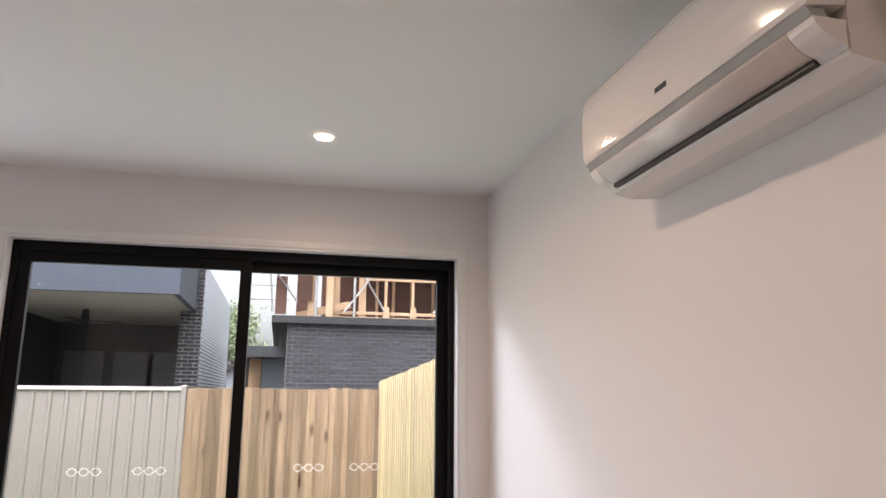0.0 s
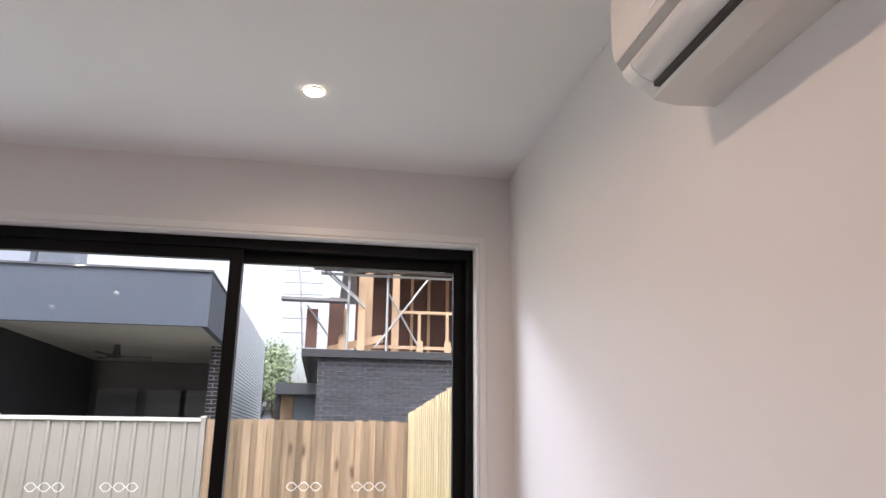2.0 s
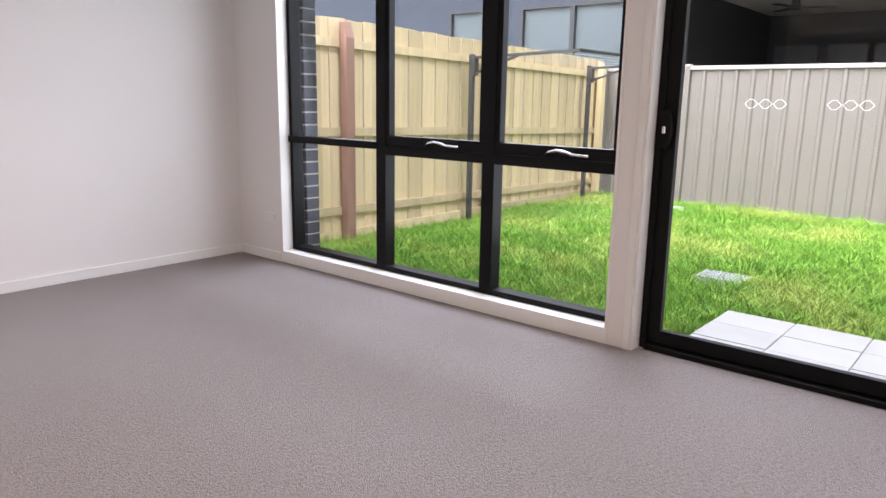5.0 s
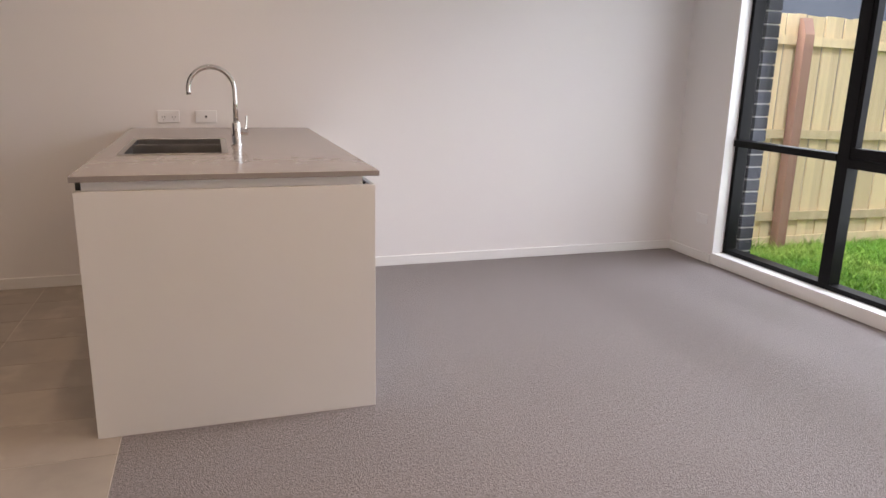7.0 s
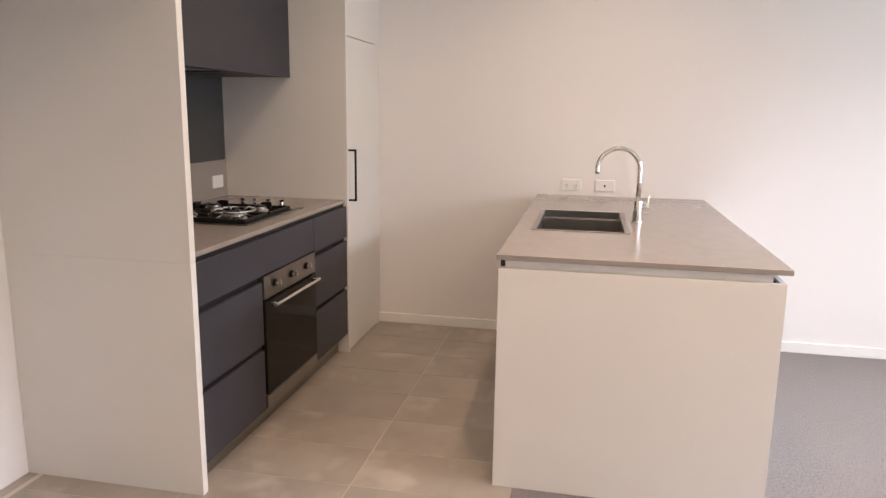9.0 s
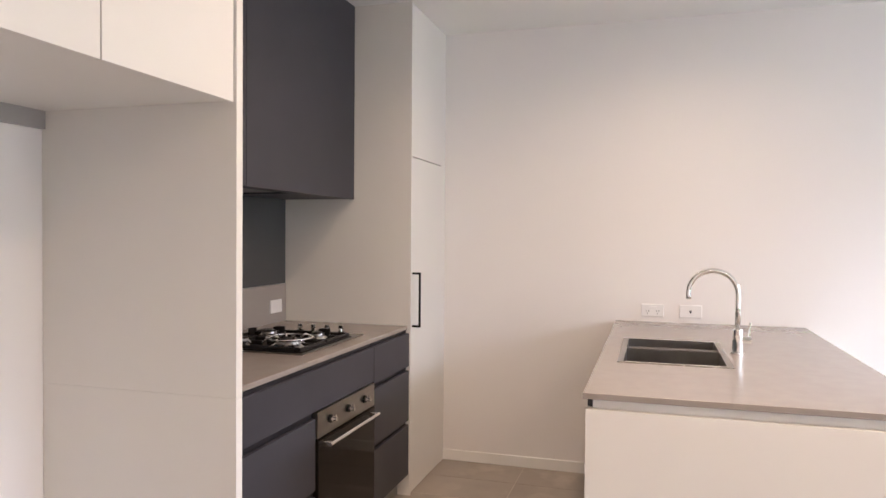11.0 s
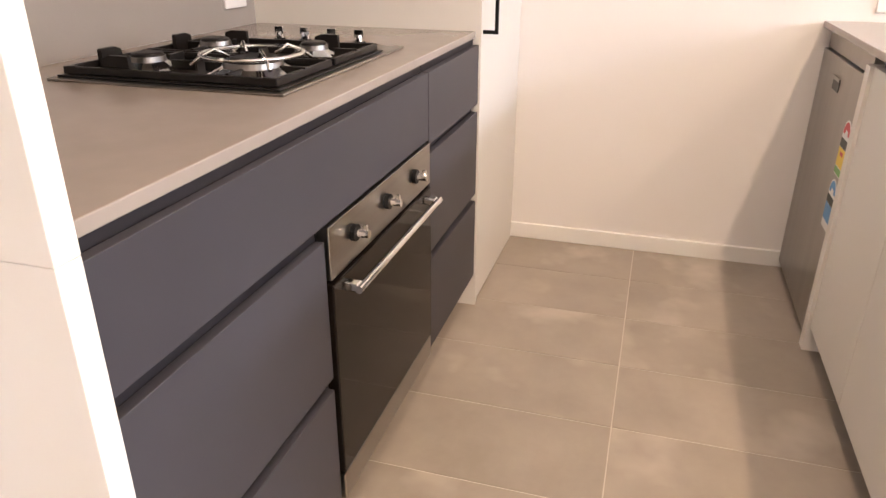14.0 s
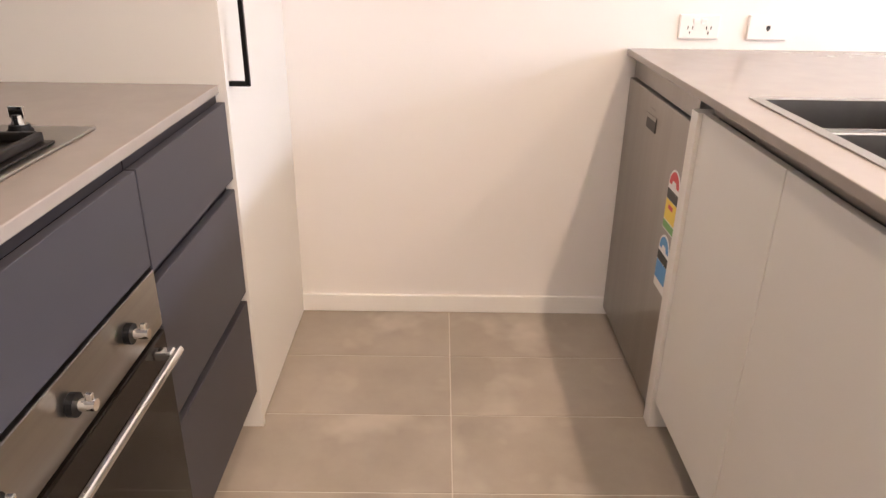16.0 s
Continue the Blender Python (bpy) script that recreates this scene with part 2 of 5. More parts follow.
PAPER = surface("white_label_paper", (0.75, 0.75, 0.74), (0.8, 0.8, 0.79), 0.5, big=8, fine=60, bump=0)


def knotty_wood(name, dark, light, knot, vary):
    """Sawn boards: long grain that shifts from board to board, knots and dark checks."""
    m, nt, bs = nodes_of(name)
    tc = nt.nodes.new("ShaderNodeTexCoord")
    info = nt.nodes.new("ShaderNodeObjectInfo")
    shift = nt.nodes.new("ShaderNodeVectorMath")
    shift.operation = "MULTIPLY_ADD"
    nt.links.new(info.outputs["Random"], shift.inputs[0])
    shift.inputs[1].default_value = (31, 17, 23)
    nt.links.new(tc.outputs["Object"], shift.inputs[2])

    def scaled(s):
        mp = nt.nodes.new("ShaderNodeMapping")
        mp.inputs["Scale"].default_value = s
        nt.links.new(shift.outputs[0], mp.inputs["Vector"])
        return mp.outputs[0]

    grain = noise_of(nt, scaled((6, 6, 0.4)), 6, 5, 0.6)
    blotch = noise_of(nt, scaled((2.5, 2.5, 0.9)), 2.2, 4, 0.6)
    col = mix_color(nt, ramp(nt, grain, 0.22, 0.72), dark, light)
    grey = mix_color(nt, ramp(nt, blotch, 0.42, 0.70), col, tuple(0.5 * (a + b) * 0.8 for a, b in zip(dark, light)))
    vor = nt.nodes.new("ShaderNodeTexVoronoi")
    vor.inputs["Scale"].default_value = 2.4
    nt.links.new(scaled((1.6, 0.2, 1.0)), vor.inputs["Vector"])
    spot = ramp(nt, vor.outputs["Distance"], 0.17, 0.05)
    col = mix_color(nt, spot, grey, knot)
    hs = nt.nodes.new("ShaderNodeHueSaturation")
    nt.links.new(col, hs.inputs["Color"])
    r = nt.nodes.new("ShaderNodeMapRange")
    nt.links.new(info.outputs["Random"], r.inputs["Value"])
    r.inputs["To Min"].default_value, r.inputs["To Max"].default_value = 1 - vary, 1 + vary
    nt.links.new(r.outputs[0], hs.inputs["Value"])
    nt.links.new(hs.outputs[0], bs.inputs["Base Color"])
    bs.inputs["Roughness"].default_value = 0.85
    bs.inputs["Specular IOR Level"].default_value = 0.25
    bump_of(nt, bs, grain, 0.6, 0.004)
    return m


OLDPALING = knotty_wood("weathered_hardwood_paling", (0.165, 0.108, 0.071), (0.41, 0.298, 0.208), (0.05, 0.026, 0.015), 0.4)


def carpet_material():
    m, nt, bs = nodes_of("taupe_loop_carpet")
    vec = coords(nt)
    broad = ramp(nt, noise_of(nt, vec, 1.1, 4), 0.3, 0.7)
    tuft = nt.nodes.new("ShaderNodeTexVoronoi")
    tuft.inputs["Scale"].default_value = 260
    nt.links.new(vec, tuft.inputs["Vector"])
    rows = noise_of(nt, coords(nt, (1, 1.8, 1)), 75, 5, 0.85)
    base = mix_color(nt, broad, (0.138, 0.115, 0.109), (0.188, 0.158, 0.150))
    fleck = mix_color(nt, ramp(nt, rows, 0.40, 0.62), (0.050, 0.041, 0.039), (0.335, 0.285, 0.272))
    mx = nt.nodes.new("ShaderNodeMix")
    mx.data_type = "RGBA"
    mx.inputs["Factor"].default_value = 0.8
    nt.links.new(base, mx.inputs[6])
    nt.links.new(fleck, mx.inputs[7])
    nt.links.new(mx.outputs[2], bs.inputs["Base Color"])
    bs.inputs["Roughness"].default_value = 0.6
    bs.inputs["Specular IOR Level"].default_value = 0.55
    bs.inputs["Sheen Weight"].default_value = 0.25
    bs.inputs["Sheen Roughness"].default_value = 0.45
    bs.inputs["Sheen Tint"].default_value = (1.0, 0.93, 0.92, 1)
    add = nt.nodes.new("ShaderNodeMath")
    add.operation = "ADD"
    nt.links.new(tuft.outputs["Distance"], add.inputs[0])
    nt.links.new(rows, add.inputs[1])
    bump_of(nt, bs, add.outputs[0], 0.8, 0.005)
    return m


def tile_material():
    m, nt, bs = nodes_of("taupe_porcelain_tile")
    tc = nt.nodes.new("ShaderNodeTexCoord")
    info = nt.nodes.new("ShaderNodeObjectInfo")
    shift = nt.nodes.new("ShaderNodeVectorMath")
    shift.operation = "MULTIPLY_ADD"
    nt.links.new(info.outputs["Random"], shift.inputs[0])
    shift.inputs[1].default_value = (37, 19, 11)
    nt.links.new(tc.outputs["Object"], shift.inputs[2])
    vec = shift.outputs[0]
    cloud = ramp(nt, noise_of(nt, vec, 2.6, 6, 0.6), 0.32, 0.68)
    stain = ramp(nt, noise_of(nt, vec, 4.0, 3, 0.5), 0.56, 0.80)
    speck = noise_of(nt, vec, 160, 3)
    base = mix_color(nt, cloud, (0.285, 0.247, 0.206), (0.395, 0.346, 0.294))
    base = mix_color(nt, stain, base, (0.50, 0.445, 0.385))
    nt.links.new(base, bs.inputs["Base Color"])
    r = nt.nodes.new("ShaderNodeMapRange")
    nt.links.new(cloud, r.inputs["Value"])
    r.inputs["To Min"].default_value, r.inputs["To Max"].default_value = 0.36, 0.5
    nt.links.new(r.outputs[0], bs.inputs["Roughness"])
    bump_of(nt, bs, speck, 0.05, 0.0004)
    return m


def grass_material():
    m, nt, bs = nodes_of("lawn_grass_blade")
    geo = nt.nodes.new("ShaderNodeNewGeometry")
    vec = coords(nt)
    patch = ramp(nt, noise_of(nt, vec, 0.9, 4), 0.46, 0.66)
    clump = ramp(nt, noise_of(nt, vec, 9.0, 4), 0.40, 0.60)
    fresh = mix_color(nt, geo.outputs["Random Per Island"], (0.13, 0.33, 0.035), (0.40, 0.66, 0.10))
    lush = mix_color(nt, geo.outputs["Random Per Island"], (0.08, 0.23, 0.024), (0.26, 0.53, 0.07))
    fresh = mix_color(nt, clump, lush, fresh)
    dry = mix_color(nt, geo.outputs["Random Per Island"], (0.27, 0.42, 0.06), (0.70, 0.74, 0.24))
    nt.links.new(mix_color(nt, patch, fresh, dry), bs.inputs["Base Color"])
    bs.inputs["Roughness"].default_value = 0.55
    bs.inputs["Specular IOR Level"].default_value = 0.25
    return m


CARPET, TILE, GRASS = carpet_material(), tile_material(), grass_material()

# ---- building helpers ----


def add_box(bm, x0, x1, y0, y1, z0, z1, bevel=0.0):
    r = bmesh.ops.create_cube(bm, size=1.0, matrix=Matrix.Translation(((x0 + x1) / 2, (y0 + y1) / 2, (z0 + z1) / 2)) @ Matrix.Diagonal((abs(x1 - x0), abs(y1 - y0), abs(z1 - z0), 1)))
    if bevel:
        edges = {e for v in r["verts"] for e in v.link_edges}
        bmesh.ops.bevel(bm, geom=list(edges), offset=bevel, segments=2, affect="EDGES", profile=0.5)
    return bm


def boxes(*rows, bevel=0.0):
    bm = bmesh.new()
    for row in rows:
        add_box(bm, *row, bevel=bevel)
    return bm


def add_rod(bm, a, b, r0, r1=None, n=12):
    a, b = Vector(a), Vector(b)
    m = Matrix.Translation((a + b) / 2) @ (b - a).to_track_quat("Z", "Y").to_matrix().to_4x4()
    bmesh.ops.create_cone(bm, cap_ends=True, segments=n, radius1=r0, radius2=r0 if r1 is None else r1, depth=(b - a).length, matrix=m)
    return bm


def rods(*rows, n=12):
    bm = bmesh.new()
    for row in rows:
        add_rod(bm, *row, n=n)
    return bm


def add_bar(bm, a, b, w, d):
    """A rectangular bar from a to b, w by d across."""
    a, b = Vector(a), Vector(b)
    m = Matrix.Translation((a + b) / 2) @ (b - a).to_track_quat("Z", "Y").to_matrix().to_4x4() @ Matrix.Diagonal((w, d, (b - a).length, 1))
    bmesh.ops.create_cube(bm, size=1.0, matrix=m)
    return bm


def tube(points, r, n=14):
    """A bent round tube along a line of points."""
    bm = bmesh.new()
    pts = [Vector(p) for p in points]
    rings = []
    side = None
    for i, p in enumerate(pts):
        way = (pts[min(i + 1, len(pts) - 1)] - pts[max(i - 1, 0)]).normalized()
        if side is None:
            side = way.orthogonal().normalized()
        side = (side - way * side.dot(way)).normalized()
        up = way.cross(side)
        rings.append([bm.verts.new(p + r * (math.cos(2 * math.pi * k / n) * side + math.sin(2 * math.pi * k / n) * up)) for k in range(n)])
    for a, b in zip(rings, rings[1:]):
        for k in range(n):
            bm.faces.new((a[k], a[(k + 1) % n], b[(k + 1) % n], b[k]))
    bm.faces.new(rings[0][::-1])
    bm.faces.new(rings[-1])
    for f in bm.faces:
        f.smooth = True
    return bm


def extrude_profile(profile, axis, a, b):
    """A closed outline pushed from a to b along an axis; the outline lies in the two other axes."""
    bm = bmesh.new()

    def place(u, v, w):
        return {"x": (w, u, v), "y": (u, w, v), "z": (u, v, w)}[axis]
    first = [bm.verts.new(place(u, v, a)) for u, v in profile]
    last = [bm.verts.new(place(u, v, b)) for u, v in profile]
    n = len(profile)
    for i in range(n):
        bm.faces.new((first[i], first[(i + 1) % n], last[(i + 1) % n], last[i]))
    bm.faces.new(first[::-1])
    bm.faces.new(last)
    bmesh.ops.recalc_face_normals(bm, faces=bm.faces[:])
    return bm


def slab_with_hole(x0, x1, y0, y1, z0, z1, hx0, hx1, hy0, hy1):
    """One slab with a rectangular hole through it."""
    bm = bmesh.new()
    outer = ((x0, y0), (x1, y0), (x1, y1), (x0, y1))
    inner = ((hx0, hy0), (hx1, hy0), (hx1, hy1), (hx0, hy1))
    ot, ob, it, ib = ([bm.verts.new((u, v, z)) for u, v in ring] for ring, z in ((outer, z1), (outer, z0), (inner, z1), (inner, z0)))
    for i in range(4):
        j = (i + 1) % 4
        bm.faces.new((ot[i], ot[j], it[j], it[i]))
        bm.faces.new((ob[j], ob[i], ib[i], ib[j]))
        bm.faces.new((ob[i], ob[j], ot[j], ot[i]))
        bm.faces.new((it[i], it[j], ib[j], ib[i]))
    edges = [e for e in bm.edges if all(v in ot for v in e.verts) or all(v in ob for v in e.verts)]
    bmesh.ops.bevel(bm, geom=edges, offset=min(0.002, (z1 - z0) / 4), segments=2, affect="EDGES", profile=0.5)
    bmesh.ops.recalc_face_normals(bm, faces=bm.faces[:])
    return bm


def mesh_of(name, bm, material):
    me = bpy.data.meshes.new(name)
    bm.to_mesh(me)
    bm.free()
    me.materials.append(material)
    return me


def part(name, bm, material, parent, label=""):
    ob = new(name, mesh_of(name, bm, material))
    ob.parent = parent
    if parent.type == "EMPTY":
        ob.matrix_parent_inverse = Matrix.Translation(-parent.location)
    if label:
        tagged(ob, label)
    return ob


def thing(name, loc, label, category, group=""):
    ob = new(name)
    ob.location = loc
    ob.empty_display_size = 0.1
    return tagged(ob, label, category, group)


def single(name, bm, material, label, category, group=""):
    return tagged(new(name, mesh_of(name, bm, material)), label, category, group)


def structure(name, bm, material, label, category):
    return tagged(new(name, mesh_of(name, bm, material)), label, category, kind="structure")


def piece(name, me, parent, loc, turn=0.0):
    ob = new(name, me)
    ob.parent = parent
    ob.location = loc
    ob.rotation_euler = (0, 0, turn)
    return ob

# ---- rooms: levels and lines ----
XW, XE = -4.57, 1.05          # wall behind the taps, wall with the air conditioner
YN, YK, YS = 3.97, -1.605, -4.2  # window wall, kitchen back wall, far back wall
HC = 2.668
WIN = (-4.085, -1.59, 0.08, 2.30)
DOOR = (-1.470, 0.883, 0.0, 2.303)
FRAME_Y = 4.05
GROUND = -0.20

wall_w = structure("wall_west", boxes((XW - 0.2, XW, YS - 0.2, 4.28, -0.3, HC + 0.1)), PAINT, "white painted plaster wall behind the island", "wall")
wall_e = structure("wall_east", boxes((XE, XE + 0.2, YS - 0.2, 4.28, -0.3, HC + 0.1)), PAINT, "white painted plaster wall with air conditioner", "wall")
wall_n = structure("wall_north", boxes(
    (XW, WIN[0], YN, 4.17, 0.0, HC), (WIN[1], DOOR[0], YN, 4.17, 0.0, HC), (DOOR[1], XE, YN, 4.17, 0.0, HC),
    (WIN[0], WIN[1], YN, 4.17, WIN[3], HC), (DOOR[0], DOOR[1], YN, 4.17, DOOR[3], HC)), PAINT,
    "white painted wall around window and sliding door", "wall")
wall_k = structure("wall_kitchen", boxes((XW, -1.13, YK - 0.1, YK, 0.0, HC)), PAINT, "white painted wall behind the kitchen bench", "wall")
wall_r = structure("wall_return", boxes((-1.13, -1.03, YS, -0.836, 0.0, HC)), PAINT, "white painted return wall beside fridge space", "wall")
wall_s = structure("wall_south", boxes((XW, XE, YS - 0.2, YS, -0.3, HC + 0.1)), PAINT, "plain white wall closing the room", "wall")
ceiling = structure("ceiling", boxes((XW, XE, YS, 4.17, HC, HC + 0.1)), CEILING, "flat white plaster ceiling with downlights", "ceiling")
floor = structure("floor", boxes((XW, XE, YS, 4.17, -0.3, -0.0015)), GROUT, "concrete floor slab under carpet and tiles", "floor")
carpet = structure("carpet", boxes((XW + 0.001, XE - 0.001, 0.2885, YN + 0.06, -0.012, 0.0)), CARPET, "taupe grey loop pile carpet", "carpet")
structure("back_floor", boxes((XW + 0.001, XE - 0.001, YS + 0.001, -1.56, -0.012, -0.001)), TILE, "taupe tiled floor behind the kitchen", "floor")


def skirting(name, x0, x1, y0, y1):
    return structure(name, boxes((x0, x1, y0, y1, 0.0, 0.066), bevel=0.003), TRIM, "white painted timber skirting board", "skirting")


skirting("baseboard_west", XW, XW + 0.014, 1.20, YN)
skirting("baseboard_kitchen", XW, XW + 0.014, -0.85, 0.25)
skirting("baseboard_north", XW + 0.014, WIN[0] - 0.002, YN - 0.014, YN)
skirting("baseboard_east", XE - 0.014, XE, YS, YN)
skirting("baseboard_corner", DOOR[1] + 0.038, XE - 0.014, YN - 0.014, YN)

# white reveals and sill
structure("window_reveal", boxes(
    (WIN[0], WIN[0] + 0.012, YN - 0.004, FRAME_Y, WIN[2], WIN[3]), (WIN[1] - 0.012, WIN[1], YN - 0.004, FRAME_Y, WIN[2], WIN[3]),
    (WIN[0] + 0.012, WIN[1] - 0.012, YN - 0.004, FRAME_Y, WIN[3] - 0.012, WIN[3])), TRIM, "white timber window reveal", "window trim")
structure("window_sill", boxes((WIN[0] - 0.002, WIN[1] + 0.0, YN - 0.006, FRAME_Y, 0.0, WIN[2]), bevel=0.003), TRIM, "white painted low window sill", "window sill")
structure("door_reveal", boxes(
    (DOOR[0], DOOR[0] + 0.012, YN - 0.004, FRAME_Y, 0.0, DOOR[3]), (DOOR[1] - 0.012, DOOR[1], YN - 0.004, FRAME_Y, 0.0, DOOR[3]),
    (DOOR[0] + 0.012, DOOR[1] - 0.012, YN - 0.004, FRAME_Y, DOOR[3] - 0.012, DOOR[3])), TRIM, "white timber door reveal", "door trim")

AX0, AX1, AZ = DOOR[0] - 0.036, DOOR[1] + 0.036, DOOR[3] + 0.036
structure("door_architrave", boxes((AX0, DOOR[0] - 0.001, YN - 0.010, YN, 0.0, AZ), (DOOR[1] + 0.001, AX1, YN - 0.010, YN, 0.0, AZ),
                                   (DOOR[0] - 0.001, DOOR[1] + 0.001, YN - 0.010, YN, DOOR[3] + 0.001, AZ), bevel=0.002), TRIM, "white painted trim around the sliding door", "door trim")

# ---- window ----
wx0, wx1, wz0, wz1 = WIN[0] + 0.012, WIN[1] - 0.012, WIN[2], WIN[3] - 0.012
M1, M2 = -3.19, -2.38
window = tagged(thing("window_1", ((wx0 + wx1) / 2, FRAME_Y, wz0), "black aluminium six-pane window with two awning sashes", "window"), kind="structure")
part("frame", boxes((wx0, wx0 + 0.03, FRAME_Y, 4.14, wz0, wz1), (wx1 - 0.03, wx1, FRAME_Y, 4.14, wz0, wz1),
                    (wx0 + 0.03, wx1 - 0.03, FRAME_Y, 4.14, wz1 - 0.045, wz1), (wx0 + 0.03, wx1 - 0.03, FRAME_Y, 4.14, wz0, wz0 + 0.03), bevel=0.002), BLACK_METAL, window)
for x in (M1, M2):
    part("mullion", boxes((x - 0.04, x + 0.04, FRAME_Y - 0.003, 4.13, wz0 + 0.03, wz1 - 0.045), bevel=0.002), BLACK_METAL, window)
part("transom", boxes((wx0 - 0.03, M1 - 0.04, FRAME_Y - 0.012, 4.12, 0.83, 0.875), bevel=0.003), BLACK_METAL, window)
for a, b in ((M1 + 0.04, M2 - 0.04), (M2 + 0.04, wx1 - 0.03)):
    part("transom", boxes((a, b, FRAME_Y - 0.006, 4.12, 0.80, 0.855), bevel=0.003), BLACK_METAL, window)
    sash = part("awning_sash", boxes((a, b, FRAME_Y + 0.002, 4.10, 0.857, 0.915), (a, b, FRAME_Y + 0.002, 4.10, wz1 - 0.09, wz1 - 0.045),
                                     (a, a + 0.028, FRAME_Y + 0.002, 4.10, 0.915, wz1 - 0.09), (b - 0.028, b, FRAME_Y + 0.002, 4.10, 0.915, wz1 - 0.09), bevel=0.002), BLACK_METAL, window)
    c = (a + b) / 2 + 0.09
    part("window_winder", tube([(c - 0.13, FRAME_Y - 0.008, 0.872), (c - 0.10, FRAME_Y - 0.02, 0.888), (c - 0.05, FRAME_Y - 0.03, 0.897), (c, FRAME_Y - 0.03, 0.892), (c + 0.03, FRAME_Y - 0.02, 0.88), (c + 0.12, FRAME_Y - 0.02, 0.878)], 0.007, 8), CHROME, sash, "silver window winder handle")
for a, b in ((wx0 + 0.03, M1 - 0.04), (M1 + 0.04, M2 - 0.04), (M2 + 0.04, wx1 - 0.03)):
    low = part("pane", boxes((a - 0.005, b + 0.005, 4.088, 4.094, wz0 + 0.025, 0.84)), GLASS, window)
    top = part("pane", boxes((a - 0.005, b + 0.005, 4.088, 4.094, 0.85, wz1 - 0.04)), GLASS, window)
    low.visible_shadow = top.visible_shadow = False

# ---- sliding door ----
dx0, dx1, dz1 = DOOR[0] + 0.012, DOOR[1] - 0.012, DOOR[3] - 0.012
door = tagged(thing("door_1", ((dx0 + dx1) / 2, FRAME_Y, 0), "closed black aluminium sliding glass door", "sliding door"), kind="structure")
part("frame", boxes((dx0, dx0 + 0.03, FRAME_Y - 0.005, 4.17, 0.0, dz1), (dx1 - 0.03, dx1, FRAME_Y - 0.005, 4.17, 0.0, dz1),
                    (dx0 + 0.03, dx1 - 0.03, FRAME_Y - 0.005, 4.17, dz1 - 0.05, dz1), bevel=0.002), BLACK_METAL, door)
part("door_track", boxes((dx0 + 0.03, dx1 - 0.03, FRAME_Y - 0.025, 4.17, -0.01, 0.024), (dx0 + 0.03, dx1 - 0.03, FRAME_Y + 0.02, FRAME_Y + 0.026, 0.024, 0.036), bevel=0.002), BLACK_METAL, door)
MID = -0.30


def door_leaf(name, a, b, y0, y1, wide_l, wide_r):
    leaf = part(name, boxes((a, a + wide_l, y0, y1, 0.03, dz1 - 0.05), (b - wide_r, b, y0, y1, 0.03, dz1 - 0.05),
                            (a + wide_l, b - wide_r, y0, y1, 0.03, 0.095), (a + wide_l, b - wide_r, y0, y1, dz1 - 0.108, dz1 - 0.05), bevel=0.002), BLACK_METAL, door)
    ym = (y0 + y1) / 2
    pane = part("pane", boxes((a + wide_l - 0.005, b - wide_r + 0.005, ym - 0.003, ym + 0.003, 0.09, dz1 - 0.103)), GLASS, leaf)
    pane.visible_shadow = False
    return leaf, ym


leaf_l, yl = door_leaf("sliding_leaf", dx0 + 0.03, MID + 0.03, FRAME_Y + 0.01, FRAME_Y + 0.045, 0.06, 0.06)
leaf_r, yr = door_leaf("fixed_leaf", MID - 0.03, dx1 - 0.03, FRAME_Y + 0.055, FRAME_Y + 0.09, 0.06, 0.06)
# latch on the sliding leaf
prof = [(-1.411 + 0.028 * math.cos(t), 1.02 + 0.085 * math.sin(t)) for t in [2 * math.pi * k / 28 for k in range(28)]]
bm = extrude_profile(prof, "y", FRAME_Y - 0.018, FRAME_Y + 0.012)
part("latch_plate", bm, BLACK_METAL, leaf_l)
part("latch_lever", boxes((-1.418, -1.404, FRAME_Y - 0.034, FRAME_Y - 0.016, 1.00, 1.035), bevel=0.005), CHROME, leaf_l)


def dots(x, y, leaf):
    """Three linked diamond outlines stuck on the glass."""
    bm = bmesh.new()
    for k in range(3):
        cx = x + (k - 1) * 0.055
        ring = []
        for rr in (0.027, 0.0225):
            ring.append([(cx + rr * 1.0, 1.136), (cx + rr * 0.35, 1.136 + rr * 0.7), (cx - rr * 0.35, 1.136 + rr * 0.7), (cx - rr, 1.136), (cx - rr * 0.35, 1.136 - rr * 0.7), (cx + rr * 0.35, 1.136 - rr * 0.7)])
        for i in range(6):
            j = (i + 1) % 6
            quad = [bm.verts.new((u, y, v)) for u, v in (ring[0][i], ring[0][j], ring[1][j], ring[1][i])]
            bm.faces.new(quad)
    part("safety_decal", bm, DECAL, leaf, "white diamond safety decal on the glass")


for x in (-1.015, -0.71):
    dots(x, yl - 0.005, leaf_l)
for x in (0.085, 0.385):
    dots(x, yr - 0.005, leaf_r)

# ---- downlights ----


